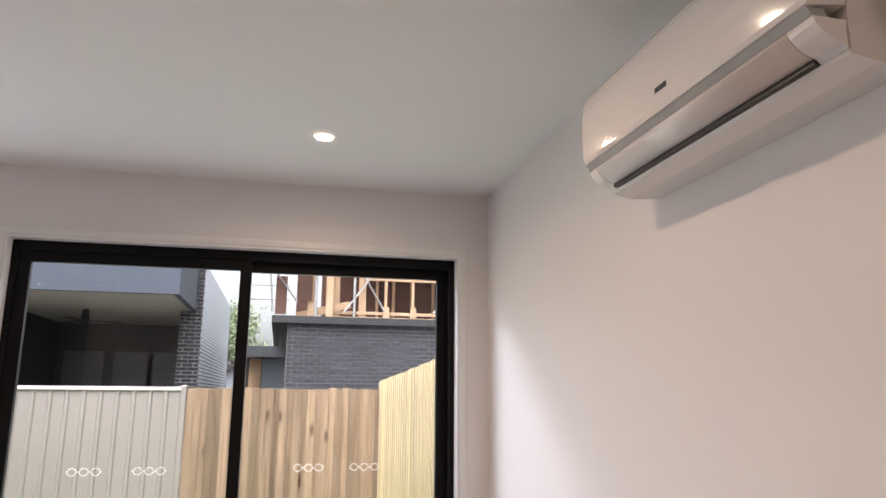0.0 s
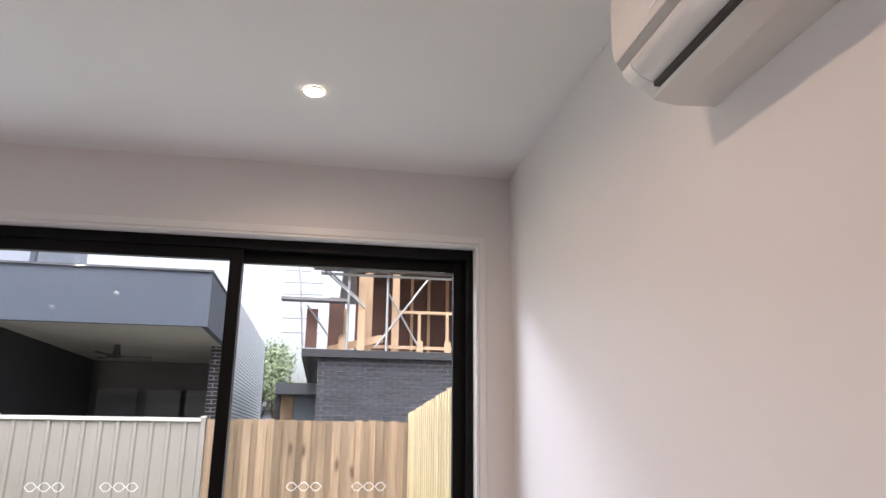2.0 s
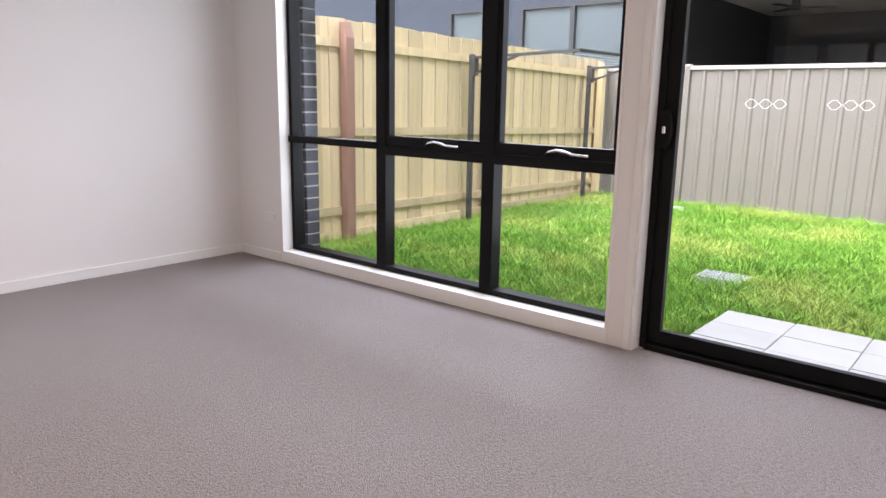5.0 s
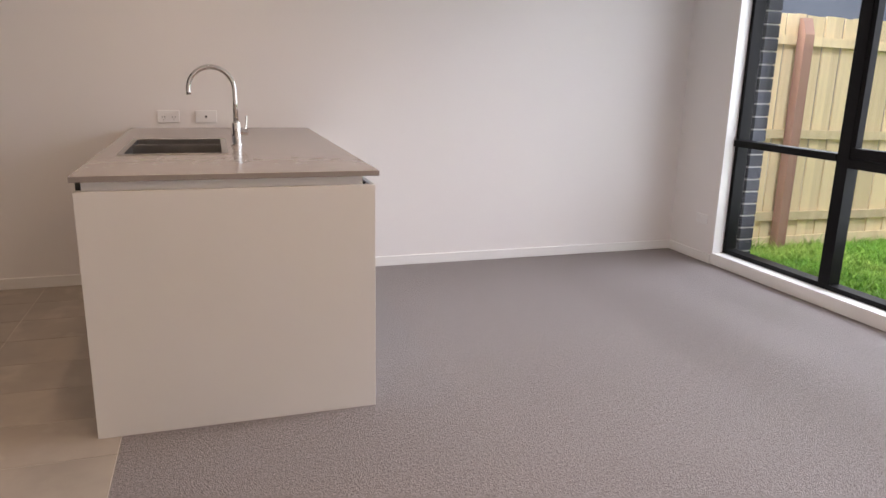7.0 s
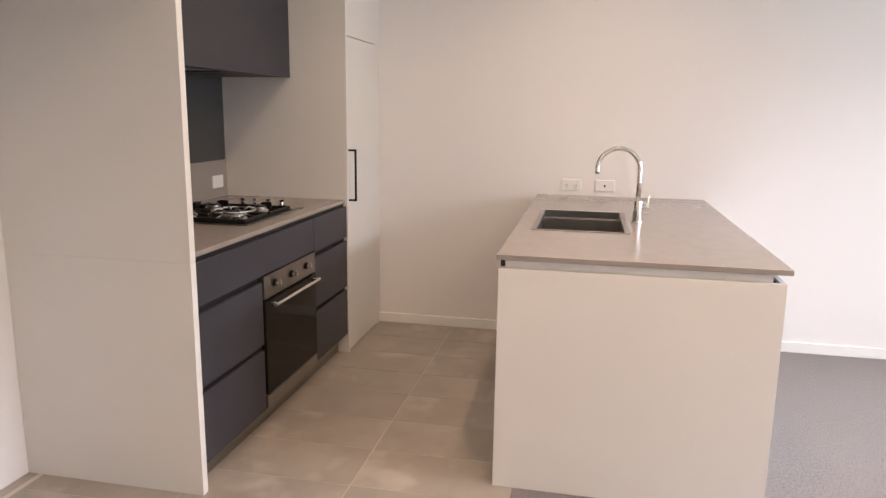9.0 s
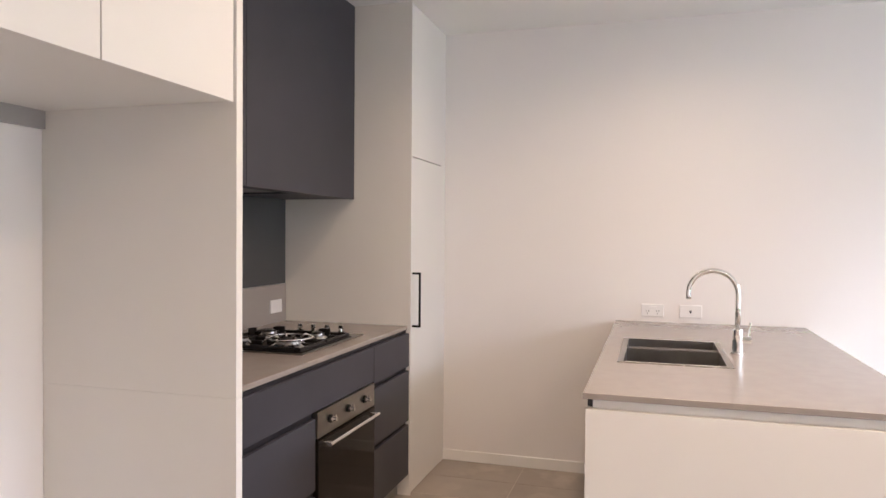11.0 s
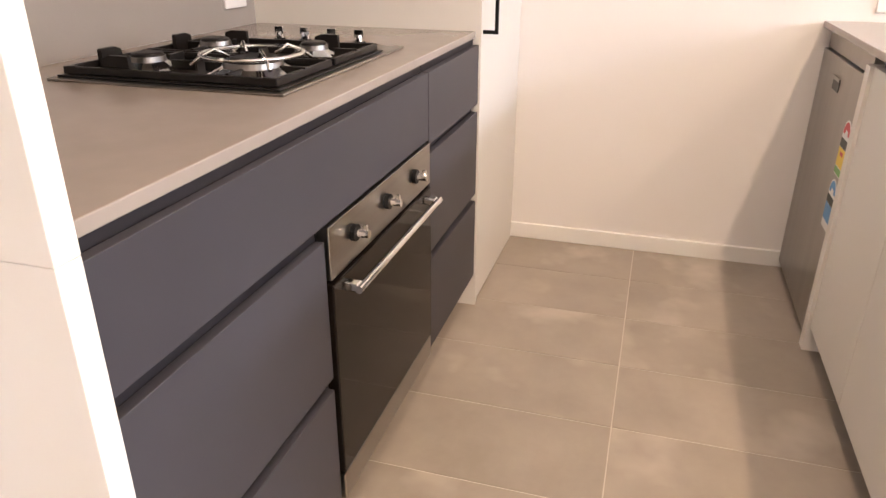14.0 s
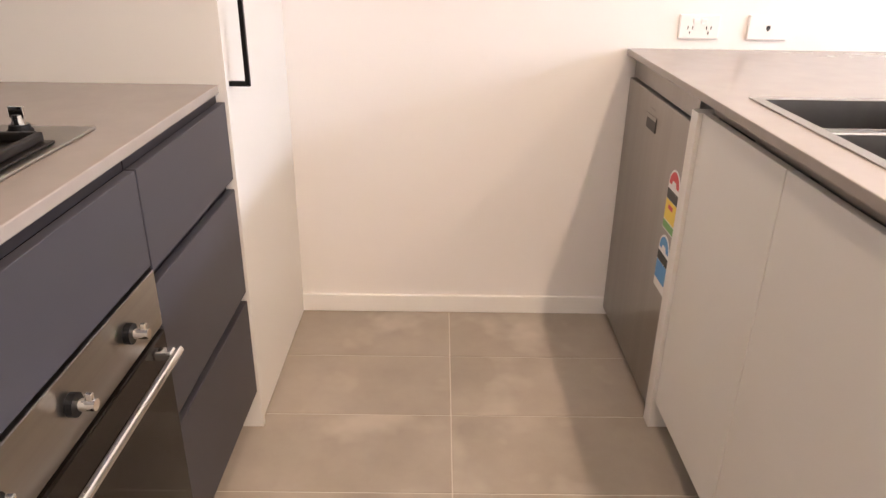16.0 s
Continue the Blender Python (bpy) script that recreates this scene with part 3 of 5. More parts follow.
def downlight(x, y, watts):
    d = thing("downlight", (x, y, HC), "white round recessed downlight, switched on", "downlight", "ceiling downlights")
    bm = bmesh.new()
    n = 32
    for k in range(n):
        a0, a1 = 2 * math.pi * k / n, 2 * math.pi * (k + 1) / n
        rows = [(0.046, HC - 0.0015), (0.045, HC - 0.006), (0.037, HC - 0.006), (0.035, HC - 0.002)]
        for (r0, z0), (r1, z1) in zip(rows, rows[1:]):
            bm.faces.new([bm.verts.new((x + r * math.cos(a), y + r * math.sin(a), z)) for r, a, z in ((r0, a0, z0), (r0, a1, z0), (r1, a1, z1), (r1, a0, z1))])
    bmesh.ops.remove_doubles(bm, verts=bm.verts[:], dist=1e-5)
    part("trim_ring", bm, TRIM, d)
    bm = bmesh.new()
    bmesh.ops.create_circle(bm, cap_ends=True, segments=32, radius=0.036, matrix=Matrix.Translation((x, y, HC - 0.0025)))
    bmesh.ops.reverse_faces(bm, faces=bm.faces[:])
    part("diffuser", bm, LAMP_GLOW, d, "glowing warm white diffuser")
    area_lamp("downlight_lamp", pose(x, y, HC - 0.012, 0, 0, 0), 0.07, 0.07, watts, WARM, 155, "DISK")


for x, y, w in ((0.05, 3.19, 2.1), (0.05, 1.97, 2.9), (0.05, 0.60, 2.5), (-1.80, 0.60, 2.7), (-1.80, 1.70, 4.6), (-3.47, 0.58, 2.3), (-2.68, -0.25, 2.4), (0.05, -1.2, 3.4)):
    downlight(x, y, w)

# ---- air conditioner ----
ac = thing("air_conditioner", (XE, 1.61, 2.13), "glossy white wall-mounted split air conditioner", "air conditioner")
A0, A1 = 1.11, 2.062


def acp(points):
    return [(XE - w, z) for w, z in points]


body = acp([(0.0, 2.135), (0.10, 2.128), (0.160, 2.138), (0.166, 2.1455), (0.160, 2.147), (0.160, 2.24), (0.160, 2.42), (0.11, 2.44), (0.0, 2.445)])
part("body", extrude_profile(body, "y", A0, A1), AC_WHITE, ac)
front = acp([(0.165, 2.232), (0.240, 2.2225), (0.248, 2.226), (0.252, 2.238), (0.255, 2.28), (0.255, 2.33), (0.252, 2.39), (0.248, 2.418), (0.240, 2.44), (0.226, 2.459), (0.205, 2.470), (0.18, 2.475), (0.0, 2.48), (0.0, 2.446), (0.11, 2.4435), (0.166, 2.4215)])
panel = part("front_panel", extrude_profile(front, "y", A0 - 0.003, A1 + 0.003), AC_WHITE, ac)
part("grey_lip", extrude_profile(acp([(0.21, 2.2218), (0.2475, 2.2214), (0.236, 2.204), (0.20, 2.204)]), "y", A0 + 0.002, A1 - 0.002), GREY_PLASTIC, ac, "pale grey lower lip")
arc = [(0.236, 2.203), (0.2345, 2.197), (0.231, 2.190), (0.225, 2.183), (0.217, 2.175), (0.207, 2.168), (0.195, 2.162), (0.181, 2.158)]
bm = extrude_profile(acp(arc + [(0.166, arc[-1][1]), (0.166, 2.2035)]), "y", A0 + 0.07, A1 - 0.048)
for f in bm.faces:
    f.smooth = len(f.verts) == 4 and abs(f.normal.y) < 0.5
part("louver", bm, AC_WHITE, ac, "curved glossy white air louver")
for y0, y1 in ((A0, A0 + 0.068), (A1 - 0.046, A1)):
    part("end_cheek", extrude_profile(acp(arc + [(0.166, 2.1465), (0.166, 2.2035)]), "y", y0, y1), AC_WHITE, ac)
part("air_slot", boxes((XE - 0.180, XE - 0.162, A0 + 0.069, A1 - 0.047, 2.1465, 2.1575)), DARK_PLASTIC, ac, "dark air outlet slot")
part("badge", boxes((XE - 0.2565, XE - 0.2535, 1.573, 1.625, 2.273, 2.286)), DARK_PLASTIC, ac, "small dark maker's badge")
part("status_light", boxes((XE - 0.2542, XE - 0.252, 1.84, 1.87, 2.244, 2.251)), PLASTIC, ac)
part("pipe_cover", boxes((XE - 0.07, XE, 0.97, 1.09, 2.17, HC - 0.001), bevel=0.012), GREY_PLASTIC, ac, "grey pipe cover beside the unit")

# ---- switch and sockets ----


def plate(name, m, w, h, label, category, marks):
    p = thing(name, m.translation, label, category)
    p.rotation_euler = m.to_euler()
    bm = boxes((-w / 2, w / 2, -0.009, 0.0, -h / 2, h / 2), bevel=0.003)
    ob = new("plate", mesh_of("plate", bm, PLASTIC))
    ob.parent = p
    for nm, mat, rows in marks:
        for row in rows:
            o2 = new(nm, mesh_of(nm, boxes(row, bevel=0.0008), mat))
            o2.parent = p
    return p


pins = []
for cx in (-0.028, 0.028):
    pins += [(cx - 0.0085, cx - 0.0055, -0.0098, -0.008, -0.008, 0.002), (cx + 0.0055, cx + 0.0085, -0.0098, -0.008, -0.008, 0.002), (cx - 0.0015, cx + 0.0015, -0.0098, -0.008, -0.022, -0.013)]
rockers = [(cx - 0.009, cx + 0.009, -0.0125, -0.008, 0.010, 0.023) for cx in (-0.012, 0.012)]
west = Matrix.Rotation(radians(90), 4, "Z")
plate("power_socket", Matrix.Translation((XW, 0.412, 0.990)) @ west, 0.122, 0.072, "white double power socket on the wall above the island", "power socket",
      (("pin_slot", DARK_PLASTIC, pins), ("rocker", PLASTIC, rockers)))
plate("data_socket", Matrix.Translation((XW, 0.620, 0.990)) @ west, 0.122, 0.072, "white wall plate with one black jack", "wall socket",
      (("jack", DARK_PLASTIC, [(-0.006, 0.006, -0.0105, -0.008, -0.005, 0.006), (-0.003, 0.003, -0.0104, -0.008, -0.01, -0.005)]),))
plate("power_socket", Matrix.Translation((-3.786, YK + 0.0125, 1.016)) @ Matrix.Rotation(radians(180), 4, "Z"), 0.118, 0.072, "white power socket on the kitchen splashback", "power socket",
      (("rocker", PLASTIC, rockers),))
plate("light_switch", Matrix.Translation((XE, 3.845, 0.937)) @ Matrix.Rotation(radians(-90), 4, "Z"), 0.072, 0.115, "white wall switch near the sliding door", "light switch",
      (("rocker", PLASTIC, [(-0.009, 0.009, -0.0125, -0.008, -0.012, 0.012)]),))
plate("wall_outlet", Matrix.Translation((-4.22, YN, 0.30)), 0.118, 0.072, "white low wall outlet beside the window", "power socket", (("rocker", PLASTIC, rockers),))

# ---- kitchen bench ----
BX0, BX1 = -3.906, -2.286      # pantry panel to fridge panel
FY = -0.845                    # drawer fronts
TOPZ = 0.924
bench_top = single("benchtop", slab_with_hole(BX0 + 0.001, BX1 - 0.001, YK + 0.012, FY - 0.012, TOPZ - 0.020, TOPZ, -3.46, -2.92, -1.43, -0.98), STONE,
                   "taupe stone benchtop holding the gas cooktop", "benchtop")


def front_panel(name, parent, x0, x1, z0, z1, y=FY, mat=DARKCAB, label=""):
    return part(name, boxes((x0, x1, y - 0.018, y, z0, z1), bevel=0.0015), mat, parent, label)


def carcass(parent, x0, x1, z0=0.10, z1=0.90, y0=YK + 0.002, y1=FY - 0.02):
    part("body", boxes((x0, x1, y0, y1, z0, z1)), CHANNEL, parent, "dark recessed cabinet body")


left = thing("drawer_cabinet", ((BX1 - 2.81) / 2, FY, 0.0), "charcoal handleless drawer cabinet beside the oven", "drawer cabinet", "charcoal base cabinets")
carcass(left, -2.812, BX1 - 0.001, 0.10, 0.9025)
front_panel("wide_drawer_front", left, -3.404, BX1 - 0.003, 0.722, 0.886)
front_panel("drawer_front", left, -2.808, BX1 - 0.003, 0.412, 0.694)
front_panel("drawer_front", left, -2.808, BX1 - 0.003, 0.105, 0.386)
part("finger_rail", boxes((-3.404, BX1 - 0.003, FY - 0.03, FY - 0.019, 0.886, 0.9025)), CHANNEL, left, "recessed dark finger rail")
right = thing("drawer_cabinet", ((BX0 - 3.41) / 2, FY, 0.0), "charcoal handleless three-drawer cabinet beside the pantry", "drawer cabinet", "charcoal base cabinets")
carcass(right, BX0 + 0.001, -3.408, 0.10, 0.9025)
front_panel("drawer_front", right, BX0 + 0.004, -3.408, 0.708, 0.886)
front_panel("drawer_front", right, BX0 + 0.004, -3.411, 0.414, 0.684)
front_panel("drawer_front", right, BX0 + 0.004, -3.411, 0.118, 0.390)
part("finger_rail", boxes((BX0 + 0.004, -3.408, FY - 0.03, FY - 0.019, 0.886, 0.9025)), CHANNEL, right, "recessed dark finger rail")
single("kickboard", boxes((BX0 + 0.001, BX1 - 0.001, -0.925, -0.91, 0.0, 0.10)), STEEL, "brushed metal kickboard under the drawers", "kickboard")

# oven
oven = thing("oven", (-3.112, FY, 0.1), "stainless steel built-in oven with black glass door", "oven")
OX0, OX1 = -3.403, -2.820
part("body", boxes((OX0, OX1, -1.45, FY - 0.022, 0.102, 0.712)), DARK_PLASTIC, oven)
part("control_panel", boxes((OX0, OX1, FY - 0.022, FY + 0.004, 0.612, 0.716), bevel=0.002), STEEL, oven, "brushed steel control panel")
odoor = part("door", boxes((OX0, OX1, FY - 0.02, FY + 0.006, 0.172, 0.603), bevel=0.003), OVEN_GLASS, oven, "black glass oven door")
part("lower_trim", boxes((OX0, OX1, FY - 0.02, FY + 0.004, 0.105, 0.166), bevel=0.002), STEEL, oven, "brushed steel lower trim")
part("handle", rods(((OX0 + 0.035, FY + 0.040, 0.583), (OX1 - 0.035, FY + 0.040, 0.583), 0.0078), n=16), CHROME, odoor, "round steel bar handle")
for x in (OX0 + 0.05, OX1 - 0.05):
    part("handle_mount", boxes((x - 0.011, x + 0.011, FY + 0.004, FY + 0.038, 0.574, 0.592), bevel=0.004), CHROME, odoor)
for x in (-3.275, -3.098, -2.920):
    knob = part("knob_skirt", rods(((x, FY + 0.003, 0.669), (x, FY + 0.014, 0.669), 0.0165), n=20), BLACK_METAL, oven)
    part("knob", rods(((x, FY + 0.012, 0.669), (x, FY + 0.038, 0.669), 0.0088, 0.0082), n=20), CHROME, knob, "chrome oven knob")
    part("knob_grip", boxes((x - 0.003, x + 0.003, FY + 0.026, FY + 0.036, 0.662, 0.687), bevel=0.0015), CHROME, knob)

# cooktop
CX0, CX1, CY0, CY1 = -3.505, -2.885, -1.452, -0.942
cook = thing("gas_cooktop", ((CX0 + CX1) / 2, (CY0 + CY1) / 2, TOPZ), "four-burner gas cooktop with black trivets and steel surround", "cooktop")
part("steel_tray", boxes((CX0, CX1, CY0, CY1, TOPZ, TOPZ + 0.006), bevel=0.003), STEEL, cook)
part("enamel_deck", boxes((CX0 + 0.105, CX1 - 0.014, CY0 + 0.014, CY1 - 0.014, TOPZ + 0.006, TOPZ + 0.0105), bevel=0.002), BLACK_IRON, cook, "black enamel hob deck")


def burner(x, y, r, ring=False):
    z = TOPZ + 0.010
    b = part("burner", rods(((x, y, z), (x, y, z + 0.004), r * 1.75, r * 1.6), ((x, y, z + 0.004), (x, y, z + 0.016), r * 1.6, r * 1.12), n=32), CHROME, cook)
    part("burner_crown", rods(((x, y, z + 0.016), (x, y, z + 0.026), r * 1.05, r * 1.02), n=32), SINK_STEEL, b)
    part("burner_cap", rods(((x, y, z + 0.026), (x, y, z + 0.031), r * 0.98, r * 0.90), ((x, y, z + 0.031), (x, y, z + 0.033), r * 0.90, r * 0.70), n=32), BLACK_IRON, b)
    if ring:
        n = 36
        zr = z + 0.040
        part("wok_ring", tube([(x + 0.098 * math.cos(2 * math.pi * k / n), y + 0.098 * math.sin(2 * math.pi * k / n), zr) for k in range(n + 1)], 0.0042, 8), CHROME, cook, "chrome wire wok ring")
        for k in range(4):
            a = math.pi / 4 + k * math.pi / 2
            part("wok_ring_leg", tube([(x + q * math.cos(a), y + q * math.sin(a), h) for q, h in ((0.045, zr - 0.004), (0.07, zr + 0.012), (0.098, zr), (0.118, zr - 0.016))], 0.0035, 6), CHROME, cook)


burner(-3.015, -1.315, 0.034)
burner(-3.255, -1.315, 0.034)
burner(-3.262, -1.068, 0.030)
burner(-3.025, -1.080, 0.056, True)
for tx0, tx1 in ((CX0 + 0.115, -3.152), (-3.140, CX1 - 0.022)):
    ty0, ty1 = CY0 + 0.024, CY1 - 0.024
    z0, z1 = TOPZ + 0.0108, TOPZ + 0.026
    tri = part("trivet", boxes((tx0, tx0 + 0.011, ty0, ty1, z0, z1), (tx1 - 0.011, tx1, ty0, ty1, z0, z1), (tx0, tx1, ty0, ty0 + 0.011, z0, z1), (tx0, tx1, ty1 - 0.011, ty1, z0, z1), bevel=0.003), BLACK_IRON, cook, "black cast iron trivet")
    for by in (-1.315, -1.072):
        cx = (tx0 + tx1) / 2
        for row in ((cx - 0.004, cx + 0.004, by - 0.115, by - 0.05), (cx - 0.004, cx + 0.004, by + 0.05, by + 0.105), (tx0 + 0.011, cx - 0.055, by - 0.004, by + 0.004), (cx + 0.055, tx1 - 0.011, by - 0.004, by + 0.004)):
            part("trivet_finger", boxes((*row, z0, z1 + 0.003), bevel=0.0012), BLACK_IRON, tri)
    for px in (tx0 + 0.006, tx1 - 0.006):
        for py in (ty0 + 0.02, ty1 - 0.02, (ty0 + ty1) / 2):
            part("trivet_foot", boxes((px - 0.006, px + 0.006, py - 0.011, py + 0.011, TOPZ + 0.010, z1 + 0.001), bevel=0.002), BLACK_IRON, tri)
for x, y, along in ((-3.015, -1.405, True), (-3.255, -1.405, True), (-3.345, -1.315, False), (-3.345, -1.075, False), (-2.925, -1.315, False)):
    prof = [(-0.030, TOPZ + 0.010), (0.030, TOPZ + 0.010), (0.030, TOPZ + 0.045), (0.027, TOPZ + 0.048), (-0.012, TOPZ + 0.048), (-0.028, TOPZ + 0.042)]
    bm = extrude_profile([((x if along else y) + u, z) for u, z in prof], "y" if along else "x", (y if along else x) - 0.005, (y if along else x) + 0.005)
    part("trivet_lug", bm, BLACK_IRON, cook, "raised black pan rest")
for y in (-1.262, -1.190, -1.116, -1.042):
    x = CX0 + 0.045
    k = part("knob_base", rods(((x, y, TOPZ + 0.005), (x, y, TOPZ + 0.010), 0.0195, 0.0195), ((x, y, TOPZ + 0.010), (x, y, TOPZ + 0.019), 0.0175, 0.0150), n=20), BLACK_METAL, cook, "black knob skirt")
    part("knob", rods(((x, y, TOPZ + 0.019), (x, y, TOPZ + 0.034), 0.0105, 0.0095), n=18), CHROME, k, "chrome gas knob")
    part("knob_grip", boxes((x - 0.0035, x + 0.0035, y - 0.012, y + 0.012, TOPZ + 0.028, TOPZ + 0.047), bevel=0.0015), CHROME, k)

# splashback, range hood cupboard
single("splashback", boxes((BX0 + 0.001, BX1 - 0.001, YK, YK + 0.012, TOPZ, 1.135)), SPLASH_TILE, "taupe stone upstand behind the benchtop", "splashback")
single("glass_splashback", boxes((BX0 + 0.001, BX1 - 0.001, YK, YK + 0.008, 1.137, 1.62)), SPLASH_DARK, "smoked dark glass splashback behind the cooktop", "splashback")
hood = thing("overhead_cupboard", ((BX0 + BX1) / 2, -1.17, 1.61), "charcoal overhead cupboard hiding the range hood", "cupboard")
part("body", slab_with_hole(BX0 + 0.002, BX1 - 0.002, YK + 0.001, -1.192, 1.612, 1.63, -3.36, -2.60, -1.52, -1.27), DARKCAB, hood)
part("carcass", boxes((BX0 + 0.002, BX1 - 0.002, YK + 0.001, -1.192, 1.66, HC - 0.002)), DARKCAB, hood)
for a, b in ((BX0 + 0.003, -2.835), (-2.831, BX1 - 0.003)):
    part("door", boxes((a, b, -1.19, -1.172, 1.61, HC - 0.003), bevel=0.0015), DARKCAB, hood)
rh = thing("range_hood", (-2.98, -1.4, 1.62), "grey slide-out range hood insert under the cupboard", "range hood")
part("body", boxes((-3.358, -2.602, -1.518, -1.272, 1.622, 1.658)), GREY_PLASTIC, rh)
part("filter", boxes((-3.32, -2.64, -1.50, -1.29, 1.616, 1.622), bevel=0.002), STEEL, rh)

# pantry
pan = thing("pantry_cupboard", ((BX0 + XW) / 2, -0.86, 0.0), "tall white pantry cupboard with black bar handle", "pantry cupboard")
part("side_panel", boxes((BX0 - 0.020, BX0, YK + 0.001, -0.839, 0.0, HC - 0.001), bevel=0.001), CABINET, pan)
part("body", boxes((XW + 0.06, BX0 - 0.021, YK + 0.001, -0.865, 0.0, HC - 0.001)), CABINET, pan)
pd = part("door", boxes((XW + 0.092, BX0 - 0.024, -0.863, -0.845, 0.006, 1.838), bevel=0.0015), CABINET, pan)
part("door", boxes((XW + 0.092, BX0 - 0.024, -0.863, -0.845, 1.843, HC - 0.004), bevel=0.0015), CABINET, pan)
part("filler", boxes((XW + 0.001, XW + 0.089, -0.865, -0.847, 0.0, HC - 0.001)), CABINET, pan)
hx = BX0 - 0.045
part("handle", boxes((hx - 0.006, hx + 0.006, -0.808, -0.798, 0.912, 1.212), (hx - 0.006, hx + 0.006, -0.845, -0.808, 0.912, 0.923), (hx - 0.006, hx + 0.006, -0.845, -0.808, 1.201, 1.212), bevel=0.001), BLACK_METAL, pd, "square black bar handle")

# fridge space
fp = thing("fridge_panel", (-2.24, -1.2, 0.0), "tall white end panel with a joint at bench height", "cabinet panel")
part("lower_board", boxes((BX1, BX1 + 0.034, YK + 0.001, -0.838, 0.0, 0.897), bevel=0.0012), CABINET, fp)
part("upper_board", boxes((BX1, BX1 + 0.034, YK + 0.001, -0.838, 0.8974, HC - 0.001), bevel=0.0012), CABINET, fp)
fc = thing("overhead_cupboard", (-1.69, -0.86, 1.86), "white two-door cupboard above the empty fridge space", "cupboard")
part("body", boxes((BX1 + 0.035, -1.131, YK + 0.001, -0.867, 1.832, HC - 0.002)), CABINET, fc)
for a, b in ((BX1 + 0.037, -1.704), (-1.700, -1.133)):
    part("door", boxes((a, b, -0.865, -0.847, 1.828, HC - 0.004), bevel=0.0015), CABINET, fc)
part("back_rail", boxes((BX1 + 0.035, -1.131, YK + 0.001, YK + 0.018, 1.77, 1.832)), GREY_PLASTIC, fc)

# ---- island ----
IX0, IX1, IY0, IY1 = XW + 0.002, -2.572, 0.204, 1.216
single("island_benchtop", slab_with_hole(IX0, IX1, IY0, IY1, TOPZ - 0.02, TOPZ, -3.82, -3.172, 0.295, 0.695), STONE, "taupe stone island benchtop with undermount sink", "benchtop")
isl = thing("island_cabinet", (-3.5, 0.7, 0.0), "white island cabinet with blank end panel", "island")
part("end_panel", boxes((-2.60, -2.575, IY0 + 0.008, 1.202, 0.0, 0.872), bevel=0.0012), CABINET, isl)
part("shadow_rail", boxes((-2.63, -2.601, IY0 + 0.03, 1.16, 0.85, 0.9015)), PLASTIC, isl, "pale recessed rail under the top")
part("rail_end", boxes((-2.628, -2.612, IY0 + 0.012, IY0 + 0.029, 0.873, 0.9015)), DARK_PLASTIC, isl)
part("back_panel", boxes((IX0, -2.601, 1.184, 1.202, 0.0, 0.872)), CABINET, isl)
part("body", boxes((-3.918, -3.845, 0.26, 1.177, 0.10, 0.872), (-3.145, -2.63, 0.26, 1.177, 0.10, 0.872), (-3.845, -3.145, 0.26, 1.177, 0.10, 0.66), (-3.845, -3.145, 0.72, 1.177, 0.66, 0.872)), CHANNEL, isl)
part("rail", boxes((-3.918, -2.63, 0.245, 0.259, 0.872, 0.9015)), STONE, isl)
part("divider_panel", boxes((-3.966, -3.922, 0.213, 0.60, 0.0, 0.872), bevel=0.001), CABINET, isl)
for a, b in ((-3.918, -3.502), (-3.498, -3.062), (-3.058, -2.603)):
    part("door", boxes((a, b, 0.222, 0.240, 0.085, 0.872), bevel=0.0015), CABINET, isl)
part("kickboard", boxes((-3.920, -2.602, 0.275, 0.288, 0.0, 0.10)), DARKCAB, isl)

# dishwasher
dw = thing("dishwasher", (-4.26, 0.22, 0.0), "stainless steel dishwasher with two energy labels", "dishwasher")
DX0, DX1 = XW + 0.012, -3.970
part("body", boxes((DX0, DX1, 0.245, 0.80, 0.02, 0.882)), GREY_PLASTIC, dw)
part("top_rail", boxes((DX0, DX1, 0.232, 0.246, 0.842, 0.894)), DISH_STEEL, dw)
dd = part("door", boxes((DX0, DX1, 0.220, 0.244, 0.03, 0.838), bevel=0.003), DISH_STEEL, dw)
part("handle_recess", boxes((-4.325, -4.235, 0.2185, 0.2202, 0.742, 0.782), bevel=0.0005), DARK_PLASTIC, dd, "dark recessed grip")
part("grip_lip", boxes((-4.325, -4.235, 0.2165, 0.2186, 0.773, 0.784), bevel=0.0005), DISH_STEEL, dd)
part("badge", boxes((-4.30, -4.26, 0.2188, 0.2202, 0.797, 0.801)), GREY_PLASTIC, dd)
part("kickplate", boxes((DX0, DX1, 0.25, 0.262, 0.0, 0.02)), DARK_PLASTIC, dw)


